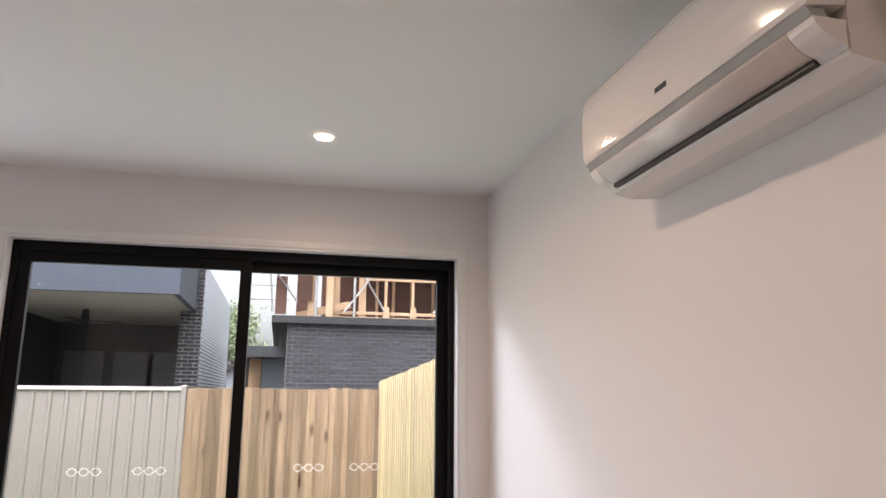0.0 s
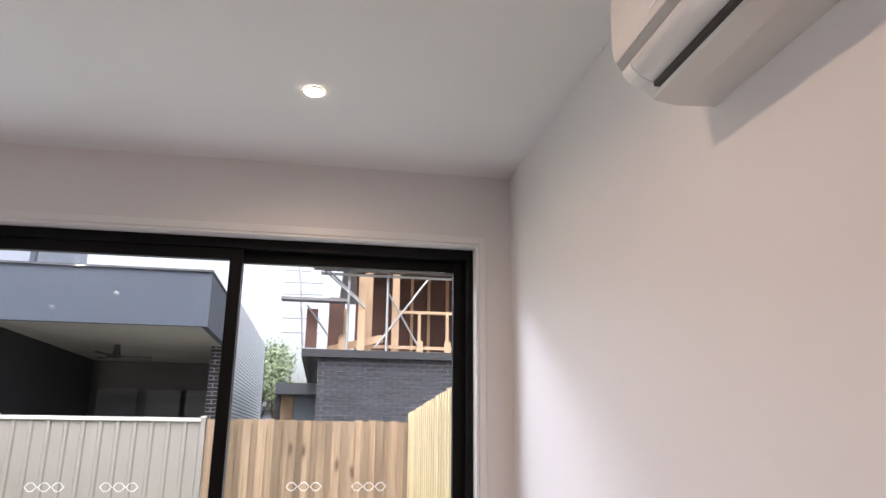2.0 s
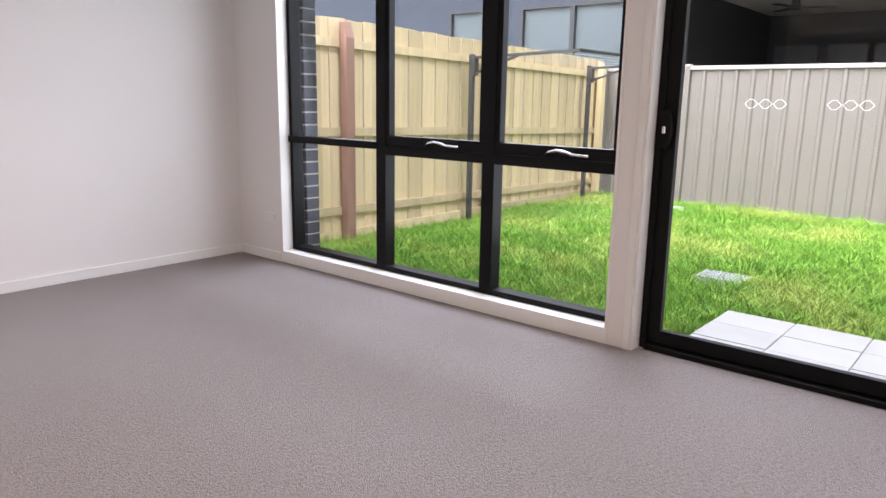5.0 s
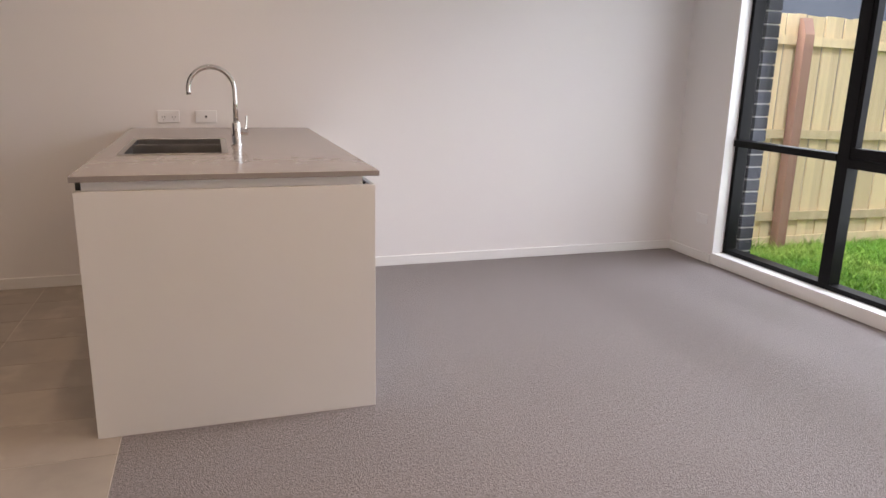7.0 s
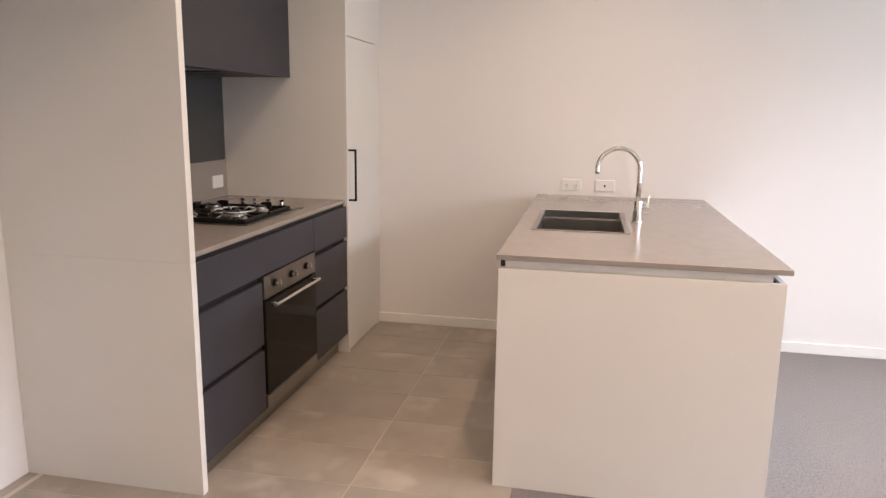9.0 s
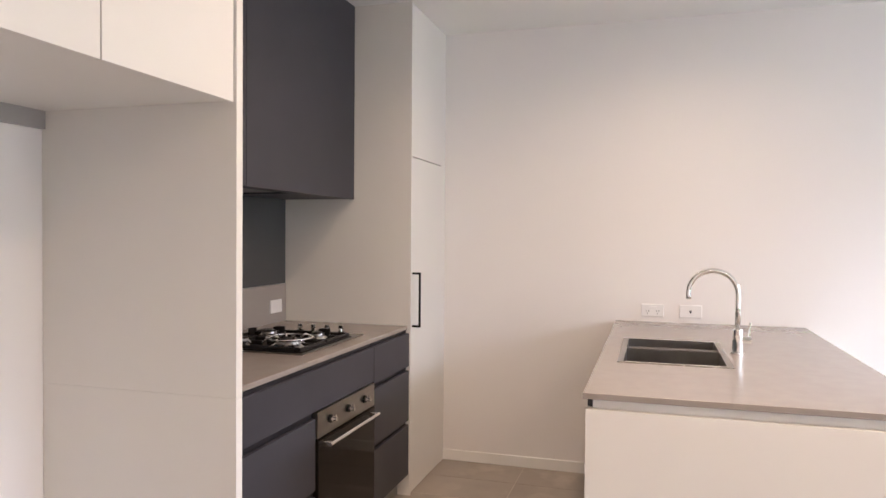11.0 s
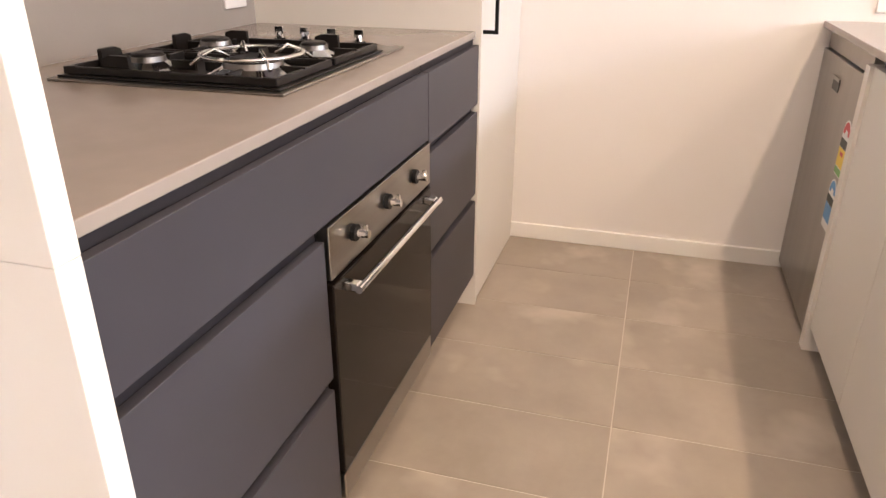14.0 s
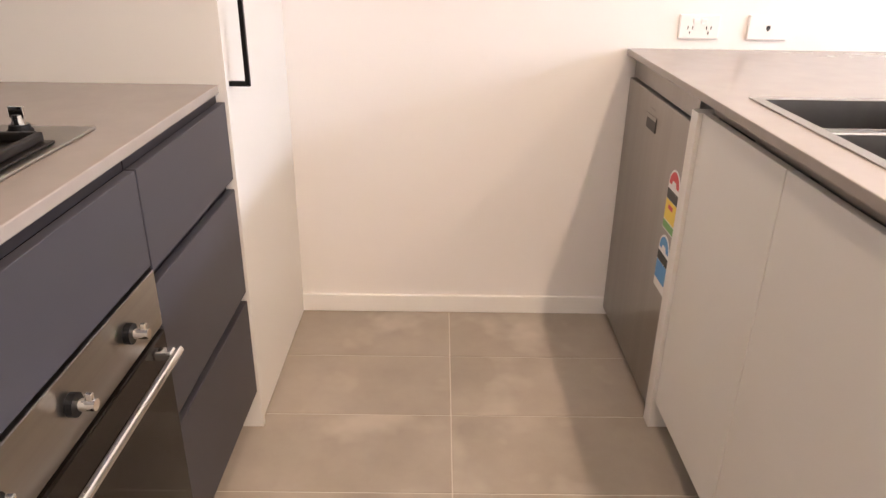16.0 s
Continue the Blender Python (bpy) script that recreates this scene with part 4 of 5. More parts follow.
def energy_label(x, z0, w, h, stripe, foot, dome):
    """An arched rating sticker: white paper, coloured dome, print block, coloured foot."""
    y = 0.2192
    r = w / 2
    out = [(x - r, z0), (x + r, z0), (x + r, z0 + h - r)] + [(x + r * math.cos(a), z0 + h - r + r * math.sin(a)) for a in [math.pi * k / 12 for k in range(1, 12)]] + [(x - r, z0 + h - r)]
    lab = part("energy_label", extrude_profile(out, "y", y, y + 0.0008), PAPER, dd, "arched paper rating label")
    dome_out = [(x + r * 0.86 * math.cos(a), z0 + h - r + r * 0.86 * math.sin(a)) for a in [math.pi * k / 14 for k in range(15)]] + [(x - r * 0.45, z0 + h - r), (x - r * 0.3, z0 + h - r + r * 0.3), (x + r * 0.3, z0 + h - r + r * 0.3), (x + r * 0.45, z0 + h - r)]
    part("rating_arc", extrude_profile(dome_out, "y", y - 0.0006, y), dome, lab)
    part("print_band", boxes((x - r * 0.95, x + r * 0.95, y - 0.0006, y, z0 + h * 0.50, z0 + h * 0.66)), DARK_PLASTIC, lab)
    part("colour_band", boxes((x - r * 0.95, x + r * 0.95, y - 0.0006, y, z0 + h * 0.16, z0 + h * 0.49)), stripe, lab)
    part("print_bar", boxes((x - r * 0.4, x + r * 0.4, y - 0.001, y - 0.0005, z0 + h * 0.36, z0 + h * 0.43)), dome, lab)
    part("foot_band", boxes((x - r * 0.95, x + r * 0.95, y - 0.0006, y, z0 + h * 0.02, z0 + h * 0.14)), foot, lab)


energy_label(-4.022, 0.540, 0.085, 0.165, YELLOW, GREEN, RED)
energy_label(-4.026, 0.372, 0.085, 0.156, BLUE, PAPER, BLUE)

# sink and tap
sink = thing("sink", (-3.52, 0.495, TOPZ), "stainless steel double-bowl sink set in the island top", "sink")
SX0, SX1, SY0, SY1 = -3.822, -3.170, 0.293, 0.697
part("rim", slab_with_hole(SX0 - 0.012, SX1 + 0.012, SY0 - 0.012, SY1 + 0.012, TOPZ, TOPZ + 0.003, SX0 + 0.012, SX1 - 0.012, SY0 + 0.012, SY1 - 0.012), STEEL, sink)
for a, b in ((SX0 + 0.012, -3.575), (-3.532, SX1 - 0.012)):
    y0, y1, zb, zt = SY0 + 0.012, SY1 - 0.012, 0.725, TOPZ + 0.0015
    bowl = part("bowl", boxes((a, b, y0, y1, zb - 0.003, zb), (a - 0.003, a, y0, y1, zb, zt), (b, b + 0.003, y0, y1, zb, zt), (a, b, y0 - 0.003, y0, zb, zt), (a, b, y1, y1 + 0.003, zb, zt)), SINK_STEEL, sink)
    part("drain", rods((((a + b) / 2, 0.5, zb), ((a + b) / 2, 0.5, zb + 0.004), 0.04), n=24), CHROME, bowl)
part("bowl_divider", boxes((-3.572, -3.535, SY0 + 0.012, SY1 - 0.012, TOPZ - 0.02, TOPZ - 0.002), bevel=0.003), CHROME, sink)
tx, ty = -3.51, 0.756
tap = thing("mixer_tap", (tx, ty, TOPZ), "chrome gooseneck kitchen mixer tap", "tap")
part("base", rods(((tx, ty, TOPZ), (tx, ty, TOPZ + 0.006), 0.027), ((tx, ty, TOPZ + 0.006), (tx, ty, TOPZ + 0.105), 0.021), n=28), CHROME, tap)
R = 0.099
zc = TOPZ + 0.252
pts = [(tx, ty, TOPZ + 0.10), (tx, ty, zc - 0.05), (tx, ty, zc)]
pts += [(tx, ty - R + R * math.cos(a), zc + R * math.sin(a)) for a in [math.pi * k / 22 for k in range(1, 23)]]
pts += [(tx, ty - 2 * R + 0.0005, zc - 0.012), (tx, ty - 2 * R + 0.001, zc - 0.024)]
part("spout", tube(pts, 0.0112, 18), CHROME, tap)
part("lever_hub", rods(((tx, ty + 0.016, TOPZ + 0.062), (tx, ty + 0.052, TOPZ + 0.062), 0.0145), n=18), CHROME, tap)
part("lever", rods(((tx, ty + 0.042, TOPZ + 0.066), (tx, ty + 0.048, TOPZ + 0.135), 0.005, 0.0042), n=12), CHROME, tap)

# ---- outside: ground, lawn, paving ----
structure("ground", boxes((-300, 300, -300, 400, GROUND - 0.05, GROUND)), EARTH, "bare grey brown earth around the yard", "ground")
structure("lawn_soil", boxes((-4.99, 1.36, 4.275, 10.16, GROUND - 0.02, GROUND + 0.004)), SOIL, "thatch and soil under the lawn", "ground")


def lawn(x0, x1, y0, y1, count):
    """Many bent grass blades in one mesh."""
    rng = np.random.default_rng(4)
    x, y = rng.uniform(x0, x1, count), rng.uniform(y0, y1, count)
    keep = ~((x > -1.5) & (x < 0.14) & (y < 5.34)) & ~((x > -2.01) & (x < -1.65) & (y > 6.08) & (y < 6.48))
    x, y = x[keep], y[keep]
    n = len(x)
    h = rng.gamma(6.0, 0.0078, n) + 0.02
    tall = np.array([noise.noise((a * 0.9, b * 0.9, 3.0)) for a, b in zip(x[::1], y[::1])])
    clumps = np.array([noise.noise((a * 7.0, b * 7.0, 8.0)) for a, b in zip(x, y)])
    h *= (1.0 + 0.45 * tall) * (1.0 + 0.7 * clumps)
    w = rng.uniform(0.0026, 0.0050, n)
    ang, lean = rng.uniform(0, 2 * np.pi, n), rng.uniform(0.3, 1.25, n) * h
    la = rng.uniform(0, 2 * np.pi, n)
    cx, cy = np.cos(ang) * w, np.sin(ang) * w
    lx, ly = np.cos(la) * lean, np.sin(la) * lean
    z = np.full(n, GROUND)
    v = np.empty((n, 5, 3))
    v[:, 0] = np.stack([x - cx, y - cy, z], 1)
    v[:, 1] = np.stack([x + cx, y + cy, z], 1)
    v[:, 2] = np.stack([x + cx * 0.8 + lx * 0.35, y + cy * 0.8 + ly * 0.35, z + h * 0.6], 1)
    v[:, 3] = np.stack([x - cx * 0.8 + lx * 0.35, y - cy * 0.8 + ly * 0.35, z + h * 0.6], 1)
    v[:, 4] = np.stack([x + lx, y + ly, z + h], 1)
    base = np.arange(n) * 5
    quads = np.stack([base, base + 1, base + 2, base + 3], 1)
    tris = np.stack([base + 3, base + 2, base + 4], 1)
    me = bpy.data.meshes.new("lawn")
    me.from_pydata(v.reshape(-1, 3).tolist(), [], quads.tolist() + tris.tolist())
    me.materials.append(GRASS)
    return tagged(new("lawn", me), "long bright green unmown lawn grass", "grass", kind="stuff")


lawn(-4.93, 1.36, 4.29, 10.15, 280000)

paving = structure("paving", boxes((-1.46, 0.10, 4.28, 5.31, GROUND, -0.112)), MORTAR, "bedding under the square concrete pavers", "paving")

grate = thing("drain_grate", (-1.83, 6.34, GROUND), "galvanised steel drain grate set in the lawn", "drain grate")
part("frame", boxes((-2.00, -1.66, 6.21, 6.225, GROUND, -0.14), (-2.00, -1.66, 6.455, 6.47, GROUND, -0.14), (-2.00, -1.985, 6.225, 6.455, GROUND, -0.14), (-1.675, -1.66, 6.225, 6.455, GROUND, -0.14)), GALV, grate)
for k in range(11):
    x = -1.97 + k * 0.0275
    part("bar", boxes((x, x + 0.008, 6.225, 6.455, GROUND + 0.02, -0.142)), GALV, grate)
for k in range(4):
    y = 6.255 + k * 0.052
    part("cross_bar", boxes((-1.985, -1.675, y, y + 0.008, GROUND + 0.02, -0.145)), GALV, grate)
single("stormwater_drain", rods(((-3.45, 9.45, GROUND), (-3.45, 9.45, -0.12), 0.08, 0.075), n=24), GALV, "pale grey drain cap near the back fence", "drain cap")

# outer brick leaf of this house
leafwall = structure("wall_brick_leaf", boxes(
    (XW - 0.2, -4.06, 4.172, 4.272, -0.3, 2.5), (WIN[1] + 0.02, DOOR[0] - 0.02, 4.172, 4.272, -0.3, 2.5), (DOOR[1] + 0.02, XE + 0.2, 4.172, 4.272, -0.3, 2.5),
    (XW - 0.2, XE + 0.2, 4.172, 4.272, 2.36, 3.2), (-4.06, WIN[1] + 0.02, 4.172, 4.272, -0.3, 0.06), (DOOR[0] - 0.02, DOOR[1] + 0.02, 4.172, 4.272, -0.3, -0.03)), MORTAR,
    "outer brick wall around the window and door", "brick wall")

# ---- fences ----


def ramp_line(y, ya, za, yb, zb):
    return za + (zb - za) * (y - ya) / (yb - ya)


def paling_mesh(name, w, d, material, seed):
    """One sawn board, 1 m tall, slightly uneven along its edges; scaled to height."""
    rng = random.Random(seed)
    bm = bmesh.new()
    rings = []
    for z in (0.0, 0.33, 0.66, 1.0):
        e = rng.uniform(-0.0025, 0.0025)
        rings.append([bm.verts.new((u * w / 2 + e, v * d / 2, z + (rng.uniform(-0.003, 0.003) if z == 1.0 else 0))) for u, v in ((-1, -1), (1, -1), (1, 1), (-1, 1))])
    for a, b in zip(rings, rings[1:]):
        for k in range(4):
            bm.faces.new((a[k], a[(k + 1) % 4], b[(k + 1) % 4], b[k]))
    bm.faces.new(rings[0][::-1])
    bm.faces.new(rings[-1])
    return mesh_of(name, bm, material)


fresh = [paling_mesh("paling", 0.098, 0.014, PINE, s) for s in range(4)]
narrow = [paling_mesh("paling", 0.088, 0.014, PINE, s + 20) for s in range(4)]
aged = [paling_mesh("paling", 0.104, 0.014, OLDPALING, s + 40) for s in range(5)]


def paling(mesh, parent, x, y, z0, z1, turn):
    ob = piece("paling", mesh, parent, (x, y, z0), turn)
    if parent.type == "EMPTY":
        ob.matrix_parent_inverse = Matrix.Translation(-parent.location)
    ob.scale = (1, 1, z1 - z0)
    return ob


# side fence with its rails towards the yard
FX = -4.955
fence_l = thing("timber_fence", (FX, 7.2, GROUND), "fresh pale treated pine paling fence with rails showing", "fence")


def top_l(y):
    return ramp_line(y, 4.9, 1.815, 10.15, 1.70)


y = 4.28
k = 0
while y < 10.14:
    paling(fresh[k % 4], fence_l, FX - 0.034 + (0.015 if k % 2 else 0), y + 0.05, GROUND + 0.1, top_l(y) + random.uniform(-0.008, 0.008), radians(90))
    y += 0.1015
    k += 1
for drop, hh in ((0.205, 0.038), (0.975, 0.038), (1.69, 0.04)):
    bm = bmesh.new()
    add_bar(bm, (FX, 4.28, top_l(4.28) - drop), (FX, 10.15, top_l(10.15) - drop * 0.985), 0.036, 0.075)
    part("rail", bm, PINE, fence_l)
for a, b in ((4.28, 7.2), (7.2, 10.15)):
    part("plinth", boxes((FX - 0.018, FX + 0.004, a + 0.002, b, GROUND - 0.02, GROUND + 0.13), bevel=0.002), PINE, fence_l)
for y in (5.33, 7.45, 10.02):
    zt = top_l(y) - 0.03
    prof = [(FX + 0.02, GROUND), (FX + 0.105, GROUND), (FX + 0.105, zt - 0.13), (FX + 0.06, zt), (FX + 0.02, zt)]
    part("post", extrude_profile(prof, "y", y - 0.05, y + 0.045), REDPOST if y < 9 else PINE, fence_l, "fence post with cut top")

# other side fence, smooth face of palings
RX = 1.335
fence_r = thing("timber_fence", (RX, 7.2, GROUND), "fresh pale pine paling fence, close vertical boards", "fence")


def top_r(y):
    return ramp_line(y, 5.9, 1.865, 10.1, 1.705)


y = 4.28
k = 0
while y < 10.14:
    paling(narrow[k % 4], fence_r, RX - (0.030 if k % 2 else -0.034), y + 0.04, GROUND + 0.06, top_r(y) + random.uniform(-0.006, 0.006), radians(90))
    y += 0.078
    k += 1
part("plinth", boxes((RX - 0.058, RX - 0.037, 4.28, 10.14, GROUND - 0.02, GROUND + 0.10), bevel=0.003), PINE, fence_r)
for drop in (0.2, 0.95, 1.6):
    bm = bmesh.new()
    add_bar(bm, (RX + 0.002, 4.28, top_r(4.28) - drop), (RX + 0.002, 10.14, top_r(10.14) - drop), 0.048, 0.075)
    part("rail", bm, PINE, fence_r)

# back fence: weathered palings
BY = 10.185
fence_b = thing("timber_fence", (0.0, BY, GROUND), "weathered brown hardwood paling fence at the back", "fence")
x = -1.275
k = 0
while x < 1.33:
    w = random.uniform(0.088, 0.10)
    paling(aged[k % 5], fence_b, x + 0.05, BY - (0.022 if k % 2 else 0.0), GROUND, 1.59 + random.uniform(-0.012, 0.012), 0)
    x += w
    k += 1
for z in (0.1, 0.75, 1.4):
    part("rail", boxes((-1.28, 1.335, BY + 0.012, BY + 0.05, z, z + 0.075)), OLDPALING, fence_b)

# back fence: ribbed steel sheets
fence_s = thing("steel_fence", (-3.1, BY, GROUND), "grey ribbed steel sheet fence with pale top rail", "fence")


def ribbed(x0, x1):
    bm = bmesh.new()
    prof = []
    x = x0
    while x < x1 - 0.01:
        for dx, dy in ((0, 0), (0.135, 0), (0.150, -0.022), (0.185, -0.022)):
            if x + dx < x1:
                prof.append((x + dx, BY - 0.01 + dy))
        x += 0.2
    prof.append((x1, BY - 0.01))
    lo = [bm.verts.new((u, v, GROUND + 0.02)) for u, v in prof]
    hi = [bm.verts.new((u, v, 1.55)) for u, v in prof]
    lo2 = [bm.verts.new((u, v + 0.004, GROUND + 0.02)) for u, v in prof]
    hi2 = [bm.verts.new((u, v + 0.004, 1.55)) for u, v in prof]
    for i in range(len(prof) - 1):
        bm.faces.new((lo[i], lo[i + 1], hi[i + 1], hi[i]))
        bm.faces.new((lo2[i + 1], lo2[i], hi2[i], hi2[i + 1]))
    return bm


for x0, x1 in ((-4.90, -3.78), (-3.70, -1.345)):
    part("ribbed_sheet", ribbed(x0, x1), COLORBOND, fence_s)
    part("top_rail", boxes((x0 - 0.03, x1 + 0.02, BY - 0.045, BY + 0.025, 1.553, 1.603), bevel=0.004), COLORBOND_RAIL, fence_s, "pale steel capping rail")
    part("bottom_rail", boxes((x0 - 0.03, x1 + 0.02, BY - 0.040, BY + 0.02, GROUND - 0.02, GROUND + 0.045), bevel=0.003), COLORBOND_RAIL, fence_s)
for x in (-4.905, -3.74, -1.315):
    post = part("post", boxes((x - 0.03, x + 0.03, BY - 0.055, BY + 0.03, GROUND - 0.02, 1.60), bevel=0.003), COLORBOND, fence_s)
    part("post_cap", boxes((x - 0.034, x + 0.034, BY - 0.058, BY + 0.034, 1.603, 1.626), bevel=0.004), COLORBOND_RAIL, post)

# clothesline
line = thing("clothesline", (-4.83, 8.3, GROUND), "grey steel folding clothesline standing against the fence", "clothesline")
for y in (7.03, 9.55):
    part("post", boxes((-4.855, -4.805, y - 0.025, y + 0.025, GROUND - 0.05, 1.60), bevel=0.004), STEELPOST, line)
    bm = bmesh.new()
    add_bar(bm, (-4.805, y, 1.565), (-3.56, y, 1.605), 0.03, 0.03)
    part("arm", bm, STEELPOST, line)
    bm = bmesh.new()
    add_bar(bm, (-4.805, y, 1.40), (-4.25, y, 1.575), 0.02, 0.025)
    part("strut", bm, STEELPOST, line)
    part("bracket", boxes((-4.81, -4.77, y - 0.035, y + 0.035, 1.38, 1.57), bevel=0.003), STEELPOST, line)
part("front_bar", boxes((-3.58, -3.55, 7.02, 9.56, 1.59, 1.62), bevel=0.003), STEELPOST, line)
for k in range(6):
    x = -4.65 + k * 0.19
    z = ramp_line(x, -4.8, 1.58, -3.56, 1.62)
    part("wire", rods(((x, 7.03, z), (x, 9.55, z), 0.0022), n=5), GALV, line)

# ---- neighbour's dark house ----
nb = thing("neighbour_house", (-6, 16, GROUND), "dark grey two-storey house with covered terrace", "house")
HY = 14.0
part("lower_wall", boxes((-22, -8.98, HY, HY + 0.25, GROUND, 4.06), (-8.98, -6.42, HY, HY + 0.25, GROUND, 1.75), (-8.98, -7.2, HY, HY + 0.25, 3.08, 4.06), (-7.2, -6.42, HY, HY + 0.25, 3.08, 3.34), (-6.42, -5.9, HY, HY + 0.25, GROUND, 3.34), (-22, -11.1, HY, HY + 0.25, 4.06, 4.52)), RENDER_DARK, nb)
part("terrace_fascia", boxes((-7.2, -2.0, HY, HY + 0.12, 3.34, 4.36), (-2.12, -2.0, HY + 0.12, 17.0, 3.34, 4.36)), RENDER_DARK, nb, "dark grey box fascia")
part("fascia_cap", boxes((-7.22, -1.98, HY - 0.05, HY + 0.2, 4.362, 4.40), (-2.18, -1.98, HY + 0.2, 17.05, 4.362, 4.40)), WINDOWDARK, nb)
part("panel_joint", boxes((-3.72, -3.705, HY - 0.004, HY - 0.001, 3.36, 4.35)), WINDOWDARK, nb)
part("panel_joint", boxes((-7.2, -7.185, HY - 0.004, HY - 0.001, 3.36, 4.35)), WINDOWDARK, nb)
part("soffit", boxes((-5.9, -2.13, HY + 0.13, 21, 3.35, 3.40)), SOFFIT, nb, "pale terrace soffit")
part("terrace_roof", boxes((-22, -2.13, HY + 0.26, 22, 4.0, 4.05)), RENDER_DARK, nb)
# the covered terrace's shade is put into the colour of these walls
part("terrace_back_wall", boxes((-5.9, -2.36, 20.8, 21.0, GROUND, 3.35), (-6.1, -5.9, HY + 0.26, 21.0, GROUND, 3.35)), DEEP_SHADE_AND_GUTTER, nb)
for x in (-5.2, -3.95, -3.1):
    part("terrace_window", boxes((x - 0.5, x + 0.5, 20.72, 20.79, 0.3, 2.6)), WINDOWDARK, nb)
part("fan_hub", rods(((-4.4, 17.25, 3.06), (-4.4, 17.25, 3.35), 0.10, 0.06), n=16), DEEP_SHADE_AND_GUTTER, nb, "dark terrace ceiling fan hub")
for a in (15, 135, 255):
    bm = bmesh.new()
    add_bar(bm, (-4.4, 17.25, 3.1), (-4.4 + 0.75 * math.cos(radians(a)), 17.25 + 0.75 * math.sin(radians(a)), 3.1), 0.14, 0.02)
    part("fan_blade", bm, DEEP_SHADE_AND_GUTTER, nb)


def far_window(parent, x0, x1, y, z0, z1, bars, fill):
    w = part("window", boxes((x0, x1, y - 0.03, y + 0.05, z0, z0 + 0.07), (x0, x1, y - 0.03, y + 0.05, z1 - 0.07, z1), (x0, x0 + 0.07, y - 0.03, y + 0.05, z0 + 0.07, z1 - 0.07), (x1 - 0.07, x1, y - 0.03, y + 0.05, z0 + 0.07, z1 - 0.07)), WINDOWDARK, parent)
    edges = [x0 + 0.07, *bars, x1 - 0.07]
    for b in bars:
        part("bar", boxes((b - 0.05, b + 0.05, y - 0.03, y + 0.05, z0 + 0.07, z1 - 0.07)), WINDOWDARK, w)
    for a, b in zip(edges, edges[1:]):
        part("blind", boxes((a + 0.002, b - 0.002, y + 0.052, y + 0.08, z0 + 0.07, z1 - 0.07)), fill, w)
        part("pane", boxes((a + 0.002, b - 0.002, y + 0.01, y + 0.02, z0 + 0.07, z1 - 0.07)), GLASS, w)


far_window(nb, -8.98, -6.42, HY, 1.75, 3.08, [-7.72], BLIND)
far_window(nb, -10.9, -9.75, HY - 0.06, 1.75, 3.10, [], BLIND)
UY = 15.5
part("upper_wall", boxes((-24, -5.64, UY, UY + 0.3, 4.06, 9.5), (-5.94, -5.64, UY + 0.3, 18.0, 4.06, 9.5), (-24, -5.64, 18.0, 18.3, 4.06, 9.5)), RENDER_LIGHT, nb, "pale grey rendered upper storey")
far_window(nb, -9.15, -7.7, UY - 0.06, 5.25, 7.0, [], BLIND)
far_window(nb, -14.3, -12.4, UY - 0.06, 5.0, 6.6, [-13.35], BLIND)
part("downpipe", boxes((-5.76, -5.66, UY - 0.11, UY - 0.002, 4.06, 9.5)), RENDER_DARK, nb)
part("parapet_cap", boxes((-22, -7.22, HY - 0.05, HY + 0.3, 4.062, 4.10)), WINDOWDARK, nb)

# brick side wall of the same house
bw = part("brick_wall", boxes((-2.355, -1.885, 17.005, 26, GROUND, 4.5)), MORTAR, nb, "charcoal brick side wall")
brick_front = mesh_of("brick", boxes((-0.112, 0.112, -0.012, 0.012, -0.0355, 0.0355)), BRICK_DARK)
half_front = mesh_of("brick", boxes((-0.0465, 0.0465, -0.012, 0.012, -0.034, 0.034)), BRICK_DARK)
brick_rows = []
for c in range(36):
    z = 1.45 + c * 0.086
    if c % 2:
        brick_rows += [(brick_front, -2.24, z), (brick_front, -2.0, z)]
    else:
        brick_rows += [(half_front, -2.302, z), (brick_front, -2.12, z), (half_front, -1.938, z)]
for me, x, z in brick_rows:
    ob = piece("brick", me, bw, (x, 17.0, z))
part("side_mortar", boxes((-1.884, -1.8815, 17.01, 26, GROUND, 4.5)), MORTAR_DARK, nb)
bm = bmesh.new()
for c in range(36):
    for j in range(36):
        y0 = 17.03 + j * 0.24 + (0.12 if c % 2 else 0)
        z = 1.45 + c * 0.086
        a = [bm.verts.new(p) for p in ((-1.877, y0, z - 0.033), (-1.877, y0 + 0.23, z - 0.033), (-1.877, y0 + 0.23, z + 0.033), (-1.877, y0, z + 0.033))]
        b = [bm.verts.new((-1.888, v.co.y, v.co.z)) for v in a]
        bm.faces.new(a)
        for i in range(4):
            bm.faces.new((a[i], b[i], b[(i + 1) % 4], a[(i + 1) % 4]))
# pale blue here is sky glare painted on, not the bricks' own colour
tagged(part("side_bricks", bm, BRICK_SKY_GLARE, nb, "dark side bricks with pale sky glare in their colour"), kind="stuff")

# outdoor unit on the lower roof
unit = thing("outdoor_unit", (-7.1, 14.6, 4.05), "white two-fan air conditioner outdoor unit on the roof", "outdoor unit")
part("case", boxes((-7.95, -6.5, 14.45, 14.8, 4.08, 5.36), bevel=0.02), PLASTIC, unit)
for z in (4.40, 5.03):
    part("fan_grille", boxes((-7.88, -7.32, 14.425, 14.448, z - 0.28, z + 0.28), bevel=0.01), GREY_PLASTIC, unit, "grey fan grille")
    part("fan_boss", rods(((-7.60, 14.385, z), (-7.60, 14.40, z), 0.075), n=20), PLASTIC, unit)
